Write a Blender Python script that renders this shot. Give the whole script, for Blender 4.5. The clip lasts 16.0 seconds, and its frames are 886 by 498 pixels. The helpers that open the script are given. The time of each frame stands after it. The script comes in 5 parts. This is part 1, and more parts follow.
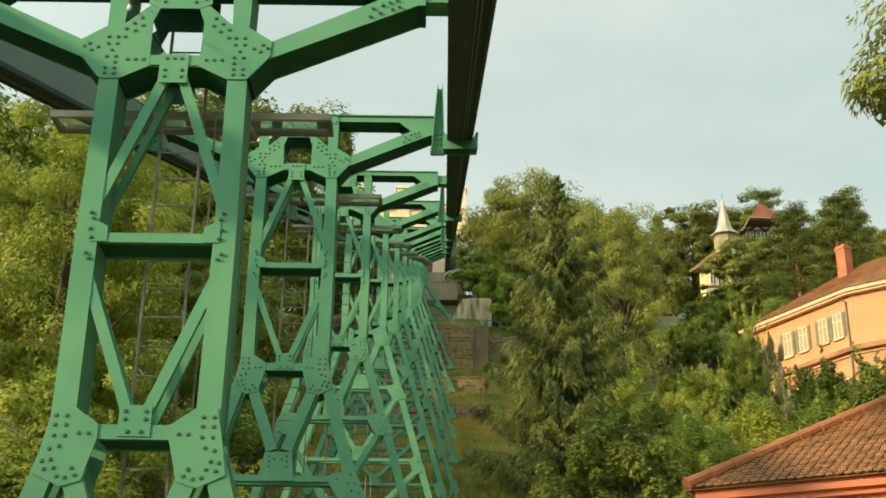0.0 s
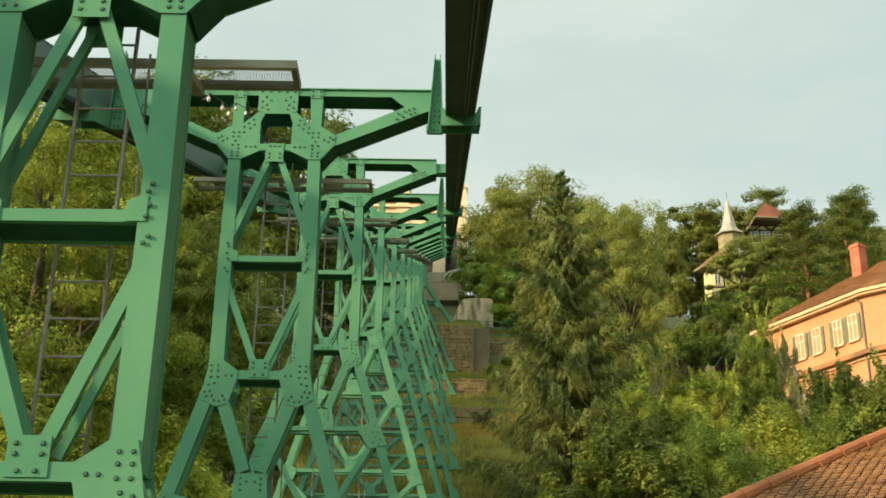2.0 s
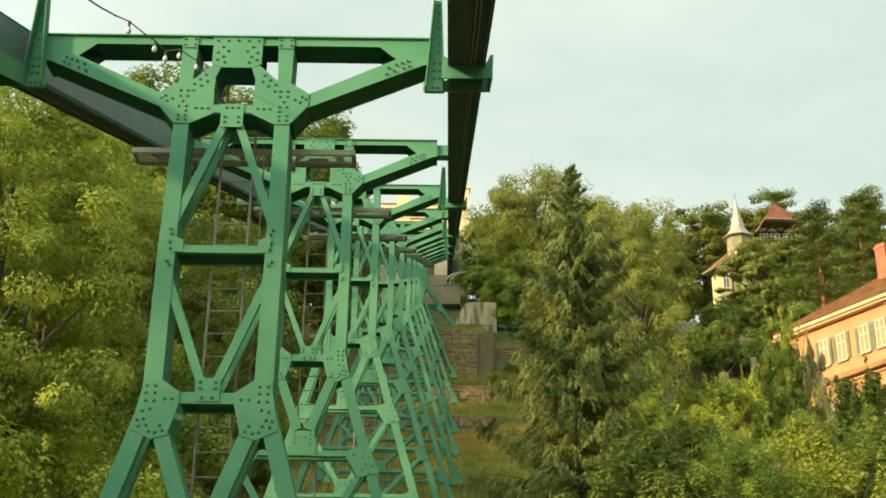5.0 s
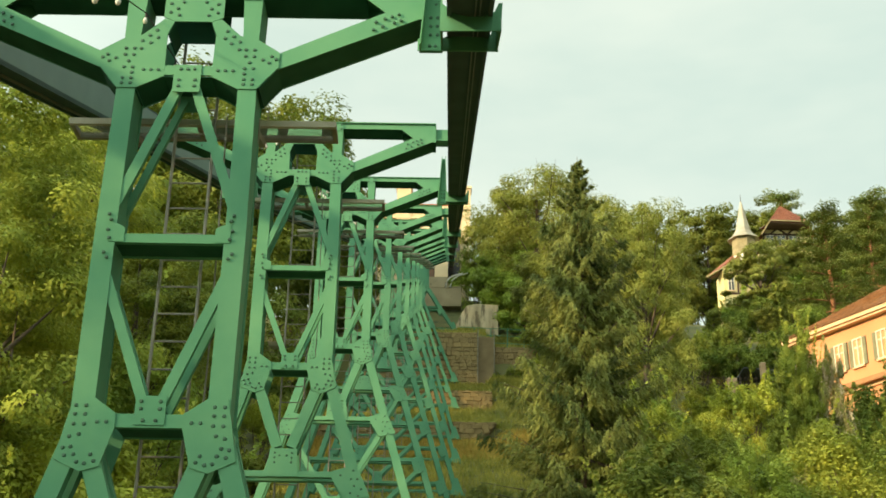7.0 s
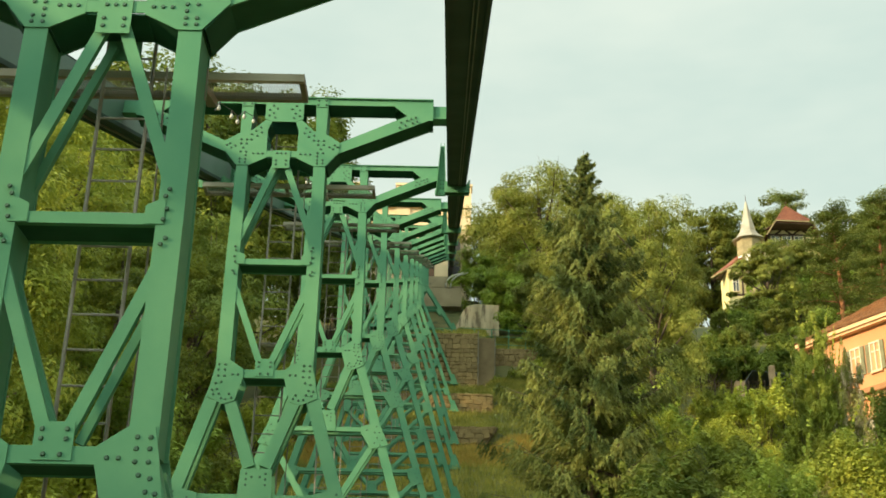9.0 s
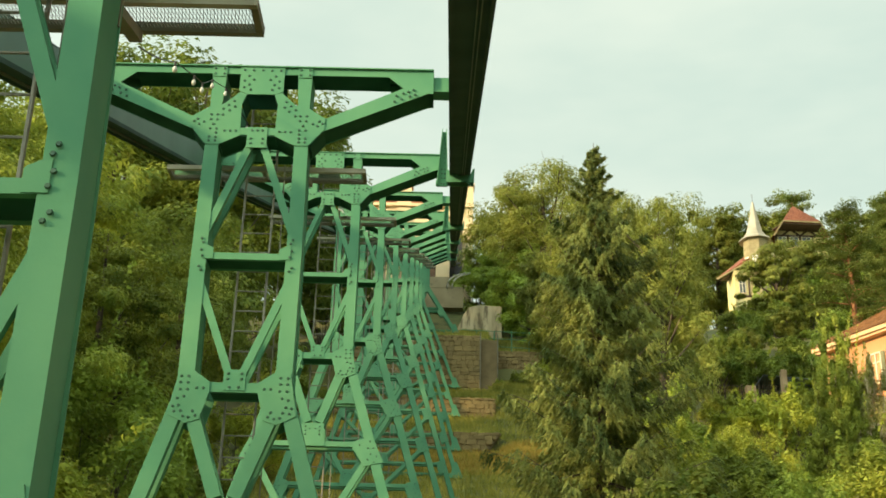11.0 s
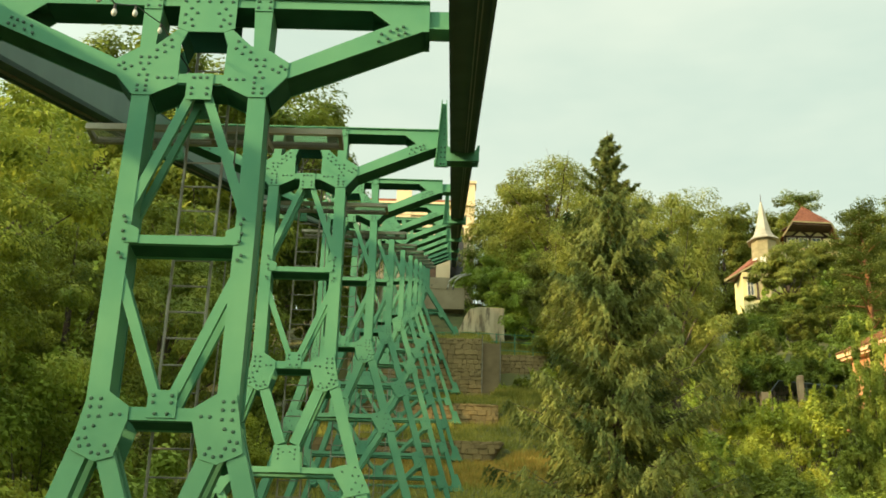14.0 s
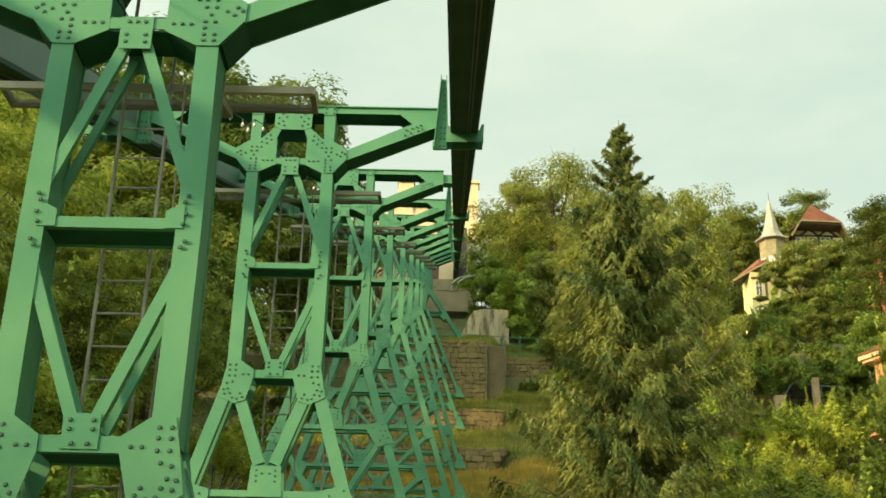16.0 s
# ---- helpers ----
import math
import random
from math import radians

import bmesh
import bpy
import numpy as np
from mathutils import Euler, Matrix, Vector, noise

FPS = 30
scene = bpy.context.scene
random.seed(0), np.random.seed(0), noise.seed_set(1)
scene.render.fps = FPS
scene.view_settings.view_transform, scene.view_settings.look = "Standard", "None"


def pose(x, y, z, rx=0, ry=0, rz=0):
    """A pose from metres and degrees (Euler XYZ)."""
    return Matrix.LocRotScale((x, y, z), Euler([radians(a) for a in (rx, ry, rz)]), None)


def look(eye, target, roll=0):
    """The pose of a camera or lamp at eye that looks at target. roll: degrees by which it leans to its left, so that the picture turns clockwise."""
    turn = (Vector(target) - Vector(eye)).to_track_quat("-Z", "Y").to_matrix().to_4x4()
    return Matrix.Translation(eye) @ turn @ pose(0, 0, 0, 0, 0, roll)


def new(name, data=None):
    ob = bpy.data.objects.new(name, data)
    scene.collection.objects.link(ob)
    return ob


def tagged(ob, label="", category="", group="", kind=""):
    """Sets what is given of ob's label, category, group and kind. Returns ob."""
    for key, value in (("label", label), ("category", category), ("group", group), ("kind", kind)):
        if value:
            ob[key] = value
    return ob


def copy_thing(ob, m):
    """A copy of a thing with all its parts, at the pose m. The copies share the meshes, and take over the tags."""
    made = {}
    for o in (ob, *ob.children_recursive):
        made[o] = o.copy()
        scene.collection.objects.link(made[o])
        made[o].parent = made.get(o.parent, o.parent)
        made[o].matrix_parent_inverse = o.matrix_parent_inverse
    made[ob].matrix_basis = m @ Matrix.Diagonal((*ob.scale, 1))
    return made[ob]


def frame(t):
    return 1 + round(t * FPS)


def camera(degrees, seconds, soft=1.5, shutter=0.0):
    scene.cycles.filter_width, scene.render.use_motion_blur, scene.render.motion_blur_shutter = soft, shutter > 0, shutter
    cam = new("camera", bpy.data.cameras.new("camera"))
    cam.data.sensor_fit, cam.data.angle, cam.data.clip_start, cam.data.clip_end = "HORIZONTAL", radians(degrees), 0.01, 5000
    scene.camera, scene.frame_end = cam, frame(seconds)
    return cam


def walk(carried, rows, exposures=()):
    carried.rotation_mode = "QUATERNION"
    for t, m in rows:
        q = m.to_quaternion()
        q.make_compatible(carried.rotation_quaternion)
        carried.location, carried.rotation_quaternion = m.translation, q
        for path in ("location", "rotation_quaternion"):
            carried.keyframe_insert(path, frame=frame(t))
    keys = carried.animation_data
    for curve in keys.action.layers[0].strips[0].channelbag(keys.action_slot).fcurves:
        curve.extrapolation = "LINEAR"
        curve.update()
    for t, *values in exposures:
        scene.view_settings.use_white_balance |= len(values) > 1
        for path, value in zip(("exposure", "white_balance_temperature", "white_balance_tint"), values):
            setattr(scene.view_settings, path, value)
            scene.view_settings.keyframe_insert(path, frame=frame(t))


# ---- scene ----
cam = camera(37.54, 16.0, soft=1.7)


def aim(x, y, z, yaw, pitch, roll):
    """A camera pose from a place, a turn to the left of +y, a tilt upwards and a lean."""
    return Matrix.Translation((x, y, z)) @ pose(0, 0, 0, 0, 0, yaw) @ pose(0, 0, 0, 90 + pitch) @ pose(0, 0, 0, 0, 0, roll)


ROWS = [
    (0.0, 2.260, -9.257, -1.309, 0.15, 23.51, 0.82), (0.5, 2.272, -8.715, -1.108, 0.14, 23.51, 0.83),
    (1.0, 2.284, -8.164, -0.902, 0.14, 23.52, 0.85), (1.5, 2.291, -7.608, -0.693, 0.16, 23.53, 0.87),
    (2.0, 2.290, -7.043, -0.476, 0.18, 23.54, 0.86), (2.5, 2.291, -6.480, -0.269, 0.21, 23.58, 0.82),
    (3.0, 2.281, -5.927, -0.046, 0.21, 23.59, 0.82), (3.5, 2.283, -5.365, 0.175, 0.25, 23.60, 0.81),
    (4.0, 2.279, -4.793, 0.385, 0.26, 23.64, 0.79), (6.5, 2.305, -2.085, 1.436, 0.33, 23.79, 1.06),
    (7.0, 2.307, -1.535, 1.646, 0.33, 23.81, 1.08), (7.5, 2.306, -0.979, 1.860, 0.31, 23.82, 1.09),
    (8.0, 2.316, -0.412, 2.077, 0.33, 23.82, 1.13), (8.5, 2.322, 0.146, 2.296, 0.33, 23.82, 1.23),
    (9.0, 2.335, 0.688, 2.511, 0.35, 23.82, 1.32), (11.5, 2.323, 3.533, 3.642, 0.44, 23.86, 1.60),
    (12.0, 2.334, 4.085, 3.859, 0.46, 23.86, 1.70), (12.5, 2.344, 4.637, 4.070, 0.47, 23.88, 1.73),
    (13.0, 2.346, 5.181, 4.281, 0.46, 23.90, 1.77), (13.5, 2.341, 5.726, 4.492, 0.46, 23.91, 1.78),
    (14.0, 2.332, 6.276, 4.698, 0.47, 23.93, 1.71), (14.5, 2.336, 6.816, 4.897, 0.50, 23.96, 1.62),
    (15.0, 2.340, 7.362, 5.099, 0.54, 23.99, 1.56), (15.5, 2.349, 7.907, 5.307, 0.58, 24.03, 1.52),
    (16.0, 2.360, 8.453, 5.519, 0.63, 24.04, 1.46),
]
walk(cam, [(row[0], aim(*row[1:])) for row in ROWS], exposures=[
    (0.0, 0.26, 6350, 13), (2.0, 0.27, 6350, 13), (4.0, 0.40, 6450, 12), (6.5, 0.52, 6600, 10), (8.0, 0.43, 6500, 10), (9.0, 0.42, 6500, 10),
    (12.0, 0.47, 6700, 7), (16.0, 0.46, 6800, 6)])

# ---- light ----
SUN_AZ, SUN_EL = radians(242), radians(18)  # azimuth clockwise from +y, height over the horizon
world = bpy.data.worlds.new("sky")
scene.world = world
world.use_nodes = True
wn, wl = world.node_tree.nodes, world.node_tree.links
wn.clear()
sky = wn.new("ShaderNodeTexSky")
sky.sky_type = "NISHITA"
sky.sun_disc = False
sky.sun_elevation, sky.sun_rotation = SUN_EL, SUN_AZ
sky.air_density, sky.dust_density, sky.ozone_density = 1.2, 2.0, 1.0
coords = wn.new("ShaderNodeTexCoord")
cloud = wn.new("ShaderNodeTexNoise")
cloud.inputs["Scale"].default_value, cloud.inputs["Detail"].default_value = 2.2, 5.0
cloud.inputs["Roughness"].default_value = 0.55
stretch = wn.new("ShaderNodeMapping")
stretch.inputs["Scale"].default_value = (1.0, 1.0, 3.0)
wl.new(coords.outputs["Generated"], stretch.inputs["Vector"])
wl.new(stretch.outputs["Vector"], cloud.inputs["Vector"])
veil = wn.new("ShaderNodeValToRGB")  # a thin veil of high cloud, greenish white
veil.color_ramp.elements[0].position, veil.color_ramp.elements[1].position = 0.35, 0.68
veil.color_ramp.elements[0].color = (0.62, 0.78, 0.69, 1)
veil.color_ramp.elements[1].color = (0.87, 0.96, 0.82, 1)
wl.new(cloud.outputs["Fac"], veil.inputs["Fac"])
clear_air = wn.new("ShaderNodeBackground")
clear_air.inputs["Strength"].default_value = 0.08
wl.new(sky.outputs["Color"], clear_air.inputs["Color"])
to_sun = Vector((math.sin(SUN_AZ) * math.cos(SUN_EL), math.cos(SUN_AZ) * math.cos(SUN_EL), math.sin(SUN_EL)))
near_sun = wn.new("ShaderNodeVectorMath")  # the veil is brighter on the sun's side of the sky
near_sun.operation = "DOT_PRODUCT"
near_sun.inputs[1].default_value = to_sun
wl.new(coords.outputs["Generated"], near_sun.inputs[0])
glow = wn.new("ShaderNodeMath")
glow.operation = "MULTIPLY"
for i, (low, high, dim, bright) in enumerate(((-0.12, 1.0, 0.80, 2.60), (-0.96, -0.52, 0.22, 1.0))):
    fall = wn.new("ShaderNodeMapRange")
    fall.interpolation_type = "SMOOTHSTEP"
    fall.inputs["From Min"].default_value, fall.inputs["From Max"].default_value = low, high
    fall.inputs["To Min"].default_value, fall.inputs["To Max"].default_value = dim, bright
    wl.new(near_sun.outputs["Value"], fall.inputs["Value"])
    wl.new(fall.outputs["Result"], glow.inputs[i])
hazy = wn.new("ShaderNodeBackground")
wl.new(glow.outputs["Value"], hazy.inputs["Strength"])
wl.new(veil.outputs["Color"], hazy.inputs["Color"])
both = wn.new("ShaderNodeMixShader")
both.inputs["Fac"].default_value = 0.88
wl.new(clear_air.outputs["Background"], both.inputs[1])
wl.new(hazy.outputs["Background"], both.inputs[2])
wout = wn.new("ShaderNodeOutputWorld")
wl.new(both.outputs["Shader"], wout.inputs["Surface"])

sun = new("sun", bpy.data.lights.new("sun", "SUN"))
sun.data.energy, sun.data.angle, sun.data.color = 5.0, radians(3.0), (1.0, 0.74, 0.40)
sun.matrix_world = look(to_sun * 300, (0, 0, 0))


# ---- materials ----
def surface(name, dark, light, scale=4.0, rough=0.6, metal=0.0, bump=0.15, fine=40.0, stain=None, stain_at=0.62,
            rand="", through_light=0.0, spec=0.5, vary=0.8):
    """A paint or stuff of two close colours, mottled at two sizes, with grain, and stains of a third colour."""
    m = bpy.data.materials.new(name)
    m.use_nodes = True
    n, l = m.node_tree.nodes, m.node_tree.links
    b = n["Principled BSDF"]
    tc = n.new("ShaderNodeTexCoord")
    big = n.new("ShaderNodeTexNoise")
    big.inputs["Scale"].default_value, big.inputs["Detail"].default_value = scale, 6.0
    l.new(tc.outputs["Object"], big.inputs["Vector"])
    mix = n.new("ShaderNodeMix")
    mix.data_type = "RGBA"
    mix.inputs["A"].default_value, mix.inputs["B"].default_value = (*dark, 1), (*light, 1)
    ramp = n.new("ShaderNodeMapRange")
    ramp.inputs["From Min"].default_value, ramp.inputs["From Max"].default_value = 0.3, 0.7
    l.new(big.outputs["Fac"], ramp.inputs["Value"])
    if rand:
        info = n.new("ShaderNodeNewGeometry") if rand == "island" else n.new("ShaderNodeObjectInfo")
        plus = n.new("ShaderNodeMath")
        plus.use_clamp = True
        l.new(ramp.outputs["Result"], plus.inputs[0])
        # the random part both lifts and lowers
        sub = n.new("ShaderNodeMath")
        sub.operation = "MULTIPLY_ADD"
        sub.inputs[1].default_value, sub.inputs[2].default_value = vary, -vary / 2
        l.new(info.outputs["Random Per Island" if rand == "island" else "Random"], sub.inputs[0])
        l.new(sub.outputs["Value"], plus.inputs[1])
        l.new(plus.outputs["Value"], mix.inputs["Factor"])
    else:
        l.new(ramp.outputs["Result"], mix.inputs["Factor"])
    colour = mix.outputs["Result"]
    grain = n.new("ShaderNodeTexNoise")
    grain.inputs["Scale"].default_value, grain.inputs["Detail"].default_value = fine, 4.0
    l.new(tc.outputs["Object"], grain.inputs["Vector"])
    if stain:
        spots = n.new("ShaderNodeTexNoise")
        spots.inputs["Scale"].default_value, spots.inputs["Detail"].default_value = scale * 2.3, 8.0
        spots.inputs["Roughness"].default_value = 0.7
        l.new(tc.outputs["Object"], spots.inputs["Vector"])
        edge = n.new("ShaderNodeMapRange")
        edge.inputs["From Min"].default_value, edge.inputs["From Max"].default_value = stain_at, stain_at + 0.1
        l.new(spots.outputs["Fac"], edge.inputs["Value"])
        over = n.new("ShaderNodeMix")
        over.data_type = "RGBA"
        over.inputs["B"].default_value = (*stain, 1)
        l.new(edge.outputs["Result"], over.inputs["Factor"])
        l.new(colour, over.inputs["A"])
        colour = over.outputs["Result"]
    l.new(colour, b.inputs["Base Color"])
    b.inputs["Roughness"].default_value, b.inputs["Metallic"].default_value = rough, metal
    b.inputs["Specular IOR Level"].default_value = spec
    if bump:
        bp = n.new("ShaderNodeBump")
        bp.inputs["Strength"].default_value, bp.inputs["Distance"].default_value = bump, 0.01
        l.new(grain.outputs["Fac"], bp.inputs["Height"])
        l.new(bp.outputs["Normal"], b.inputs["Normal"])
    if through_light:
        tl = n.new("ShaderNodeBsdfTranslucent")
        l.new(colour, tl.inputs["Color"])
        ms = n.new("ShaderNodeMixShader")
        ms.inputs["Fac"].default_value = through_light
        out = n["Material Output"]
        l.new(b.outputs["BSDF"], ms.inputs[1])
        l.new(tl.outputs["BSDF"], ms.inputs[2])
        l.new(ms.outputs["Shader"], out.inputs["Surface"])
    return m


def streaked(m, squeeze):
    """Draws the mottling of a surface out into upright streaks."""
    n, l = m.node_tree.nodes, m.node_tree.links
    tc = next(k for k in n if k.bl_idname == "ShaderNodeTexCoord")
    mp = n.new("ShaderNodeMapping")
    mp.inputs["Scale"].default_value = (1.0, 1.0, squeeze)
    ends = [k.to_socket for k in l if k.from_node == tc]
    l.new(tc.outputs["Object"], mp.inputs["Vector"])
    for e in ends:
        l.new(mp.outputs["Vector"], e)
    return m


def leaf_paint(name, dark, light, stain=None, stain_at=0.7, gloss=0.5):
    """Leaves: mottled, every leaf a little different, every plant lighter or deeper than its neighbour."""
    m = surface(name, dark, light, scale=0.75, rough=gloss, bump=0, rand="island", through_light=0.38, stain=stain, vary=0.34,
                   stain_at=stain_at, spec=0.12)
    n, l = m.node_tree.nodes, m.node_tree.links
    info = n.new("ShaderNodeObjectInfo")
    tone = n.new("ShaderNodeMapRange")
    tone.inputs["To Min"].default_value, tone.inputs["To Max"].default_value = 1.08, 1.62
    l.new(info.outputs["Random"], tone.inputs["Value"])
    b = n["Principled BSDF"]
    plain = b.inputs["Base Color"].links[0].from_socket
    scale = n.new("ShaderNodeVectorMath")
    scale.operation = "SCALE"
    l.new(plain, scale.inputs[0])
    l.new(tone.outputs["Result"], scale.inputs["Scale"])
    l.new(scale.outputs["Vector"], b.inputs["Base Color"])
    for k in n:
        if k.bl_idname == "ShaderNodeBsdfTranslucent":
            l.new(scale.outputs["Vector"], k.inputs["Color"])
    return m


GREEN = surface("green_paint", (0.064, 0.204, 0.120), (0.114, 0.276, 0.152), scale=1.1, rough=0.75, bump=0.07, fine=45,
                stain=(0.060, 0.165, 0.090), stain_at=0.66, spec=0.12)
# darker copy of the green paint: shade coloured onto undersides and inner plates
SHADE_GREEN = surface("shade_dark_green", (0.015, 0.066, 0.040), (0.029, 0.105, 0.063), scale=2.5, rough=0.85, bump=0.1, spec=0.12)
WEB = surface("blue_green_girder_paint", (0.050, 0.112, 0.088), (0.076, 0.150, 0.118), scale=1.3, rough=0.55, bump=0.1,
              stain=(0.06, 0.08, 0.065), stain_at=0.66)
# rivet green darkened to paint in the heads' own shading
SHADED_RIVET = surface("shaded_green_rivets", (0.014, 0.060, 0.034), (0.026, 0.095, 0.052), scale=6.0, rough=0.55, bump=0)
STEEL = surface("dark_girder_steel", (0.032, 0.058, 0.052), (0.052, 0.084, 0.074), scale=1.3, rough=0.8, metal=0.0, bump=0.2, spec=0.12,
                stain=(0.052, 0.052, 0.044), stain_at=0.68)
RUST = surface("brown_weathered_steel", (0.140, 0.130, 0.100), (0.250, 0.235, 0.182), scale=3.0, rough=0.75, metal=0.2, bump=0.3,
               stain=(0.12, 0.098, 0.066), stain_at=0.64)
# mesh colour lightened to paint the skylight between its strands
SKY_PALE_MESH = surface("sky_pale_mesh", (0.30, 0.30, 0.27), (0.46, 0.46, 0.42), scale=3.0, rough=0.5, metal=0.5, bump=0)
RAIL_EDGE = surface("dull_worn_rail", (0.095, 0.102, 0.090), (0.150, 0.155, 0.140), scale=2.0, rough=0.5, metal=0.3)
# sunlight painted into the catwalk's front rail: lighter than the rear rail's steel
SUNLIT_RAIL = surface("sunlit_worn_rail", (0.30, 0.27, 0.20), (0.44, 0.40, 0.31), scale=3.0, rough=0.6, bump=0.2, stain=(0.22, 0.17, 0.11), stain_at=0.62)
LADDER = surface("ladder_steel", (0.17, 0.155, 0.125), (0.30, 0.265, 0.21), scale=5.0, rough=0.6, metal=0.3)
BARK = surface("bark", (0.055, 0.042, 0.03), (0.12, 0.09, 0.065), scale=3.0, rough=0.9, bump=0.8, fine=12)
PINE_BARK = surface("orange_pine_bark", (0.20, 0.085, 0.04), (0.38, 0.17, 0.08), scale=3.0, rough=0.9, bump=0.7, fine=12)
LEAF_A = leaf_paint("leaf_mid_green", (0.105, 0.142, 0.025), (0.295, 0.315, 0.052))
LEAF_B = leaf_paint("leaf_yellow_green", (0.150, 0.190, 0.030), (0.390, 0.410, 0.064))
LEAF_C = leaf_paint("leaf_deep_green", (0.074, 0.116, 0.022), (0.212, 0.245, 0.046))
LEAF_D = leaf_paint("leaf_olive_with_seeds", (0.092, 0.120, 0.024), (0.245, 0.255, 0.055), stain=(0.290, 0.220, 0.085), stain_at=0.6)
LEAF_E = leaf_paint("leaf_fresh_green", (0.122, 0.184, 0.032), (0.325, 0.390, 0.068))
LEAF_F = leaf_paint("leaf_with_faded_blossom", (0.124, 0.145, 0.035), (0.276, 0.251, 0.084), stain=(0.52, 0.43, 0.32), stain_at=0.5)
LEAF_W = leaf_paint("leaf_wood_green", (0.085, 0.126, 0.022), (0.300, 0.322, 0.050))
LEAF_H = leaf_paint("leaf_hillside_green", (0.084, 0.108, 0.022), (0.222, 0.236, 0.046))
NEEDLE = leaf_paint("spruce_needles", (0.052, 0.086, 0.027), (0.300, 0.325, 0.088))
PINE_NEEDLE = leaf_paint("pine_needles", (0.066, 0.094, 0.022), (0.178, 0.200, 0.048))
GRASS = surface("dry_grass", (0.062, 0.078, 0.022), (0.150, 0.140, 0.045), scale=0.25, rough=0.95, bump=0.9, fine=9,
                stain=(0.045, 0.060, 0.018), stain_at=0.55)
BLADE = leaf_paint("grass_blades", (0.112, 0.130, 0.026), (0.310, 0.275, 0.058))
STRAW = leaf_paint("straw_coloured_grass", (0.225, 0.165, 0.034), (0.500, 0.340, 0.078))
STONE = surface("retaining_wall_stone", (0.132, 0.094, 0.036), (0.232, 0.166, 0.066), scale=0.8, rough=0.9, bump=0.8, fine=14,
                stain=(0.085, 0.085, 0.042), stain_at=0.56, rand="object")
MORTAR = surface("dark_mortar", (0.120, 0.088, 0.042), (0.190, 0.142, 0.070), scale=1.5, rough=0.95, bump=0.5)
CONCRETE = surface("weathered_concrete", (0.345, 0.282, 0.172), (0.598, 0.506, 0.333), scale=1.4, rough=0.9, bump=0.4,
                   stain=(0.16, 0.13, 0.08), stain_at=0.5)
streaked(CONCRETE, 0.18)
CREAM = surface("cream_plaster", (0.66, 0.50, 0.30), (0.76, 0.60, 0.38), scale=0.6, rough=0.85, bump=0.15)
YELLOW = surface("pale_yellow_plaster", (0.55, 0.46, 0.22), (0.68, 0.58, 0.30), scale=0.8, rough=0.85, bump=0.2)
WHITE = surface("white_paint", (0.68, 0.66, 0.60), (0.80, 0.78, 0.72), scale=3, rough=0.55)
CASEMENT = surface("cream_white_window_paint", (0.52, 0.47, 0.36), (0.64, 0.58, 0.45), scale=3, rough=0.55)
ORANGE = surface("apricot_plaster", (0.51, 0.228, 0.098), (0.60, 0.286, 0.134), scale=0.5, rough=0.85, bump=0.2)
SALMON = surface("salmon_red_plaster", (0.58, 0.16, 0.07), (0.68, 0.22, 0.10), scale=0.7, rough=0.8, bump=0.2)
TRIM = surface("light_apricot_trim", (0.60, 0.36, 0.19), (0.68, 0.44, 0.25), scale=1.0, rough=0.7)
TILE = surface("red_brown_roof_tile", (0.180, 0.083, 0.031), (0.335, 0.163, 0.062), scale=1.5, rough=0.85, bump=0.4,
               stain=(0.15, 0.095, 0.05), stain_at=0.64, rand="object")
TILE_I = surface("red_brown_roof_tiles_joined", (0.180, 0.083, 0.031), (0.335, 0.163, 0.062), scale=1.5, rough=0.85, bump=0.4,
                 stain=(0.15, 0.095, 0.05), stain_at=0.64, rand="island")
HIP_TILE = surface("orange_red_hip_tile", (0.272, 0.089, 0.034), (0.368, 0.136, 0.053), scale=2.0, rough=0.85, bump=0.4, rand="object")
RED_TILE = surface("brick_red_roof_tiles", (0.168, 0.054, 0.030), (0.272, 0.092, 0.047), scale=1.0, rough=0.8, bump=0.4, rand="island")
BRICK = surface("red_brick", (0.36, 0.10, 0.05), (0.48, 0.16, 0.08), scale=2.0, rough=0.85, bump=0.4)
SLATE = surface("pale_metal_spire", (0.32, 0.29, 0.22), (0.43, 0.39, 0.30), scale=1.2, rough=0.45, metal=0.3)
BROWN_WALL = surface("brown_stained_wall", (0.24, 0.195, 0.115), (0.36, 0.295, 0.185), scale=0.7, rough=0.9, bump=0.5,
                     stain=(0.16, 0.135, 0.08), stain_at=0.58)
SHINGLE = surface("weathered_shingles", (0.20, 0.165, 0.085), (0.32, 0.27, 0.15), scale=2.0, rough=0.85, bump=0.5)
TIMBER = surface("dark_timber", (0.045, 0.028, 0.018), (0.09, 0.055, 0.035), scale=3.0, rough=0.8, bump=0.4)
SHUTTER = surface("olive_wood_shutter", (0.13, 0.13, 0.07), (0.20, 0.19, 0.10), scale=3.0, rough=0.6)
CABLE = surface("black_cable", (0.015, 0.015, 0.015), (0.03, 0.03, 0.03), rough=0.6, bump=0)
PIPE = surface("galvanised_pipe", (0.42, 0.40, 0.36), (0.58, 0.56, 0.50), scale=4, rough=0.4, metal=0.6)
DULL_METAL = surface("dull_grey_metal", (0.07, 0.085, 0.09), (0.12, 0.14, 0.14), scale=2.0, rough=0.6)
PALE_STONE = surface("pale_gate_stone", (0.27, 0.18, 0.10), (0.40, 0.28, 0.16), scale=1.2, rough=0.9, bump=0.4)


def glass_pane(name, tint, rough):
    m = bpy.data.materials.new(name)
    m.use_nodes = True
    b = m.node_tree.nodes["Principled BSDF"]
    b.inputs["Base Color"].default_value = (*tint, 1)
    b.inputs["Roughness"].default_value = rough
    b.inputs["Specular IOR Level"].default_value = 0.8
    return m


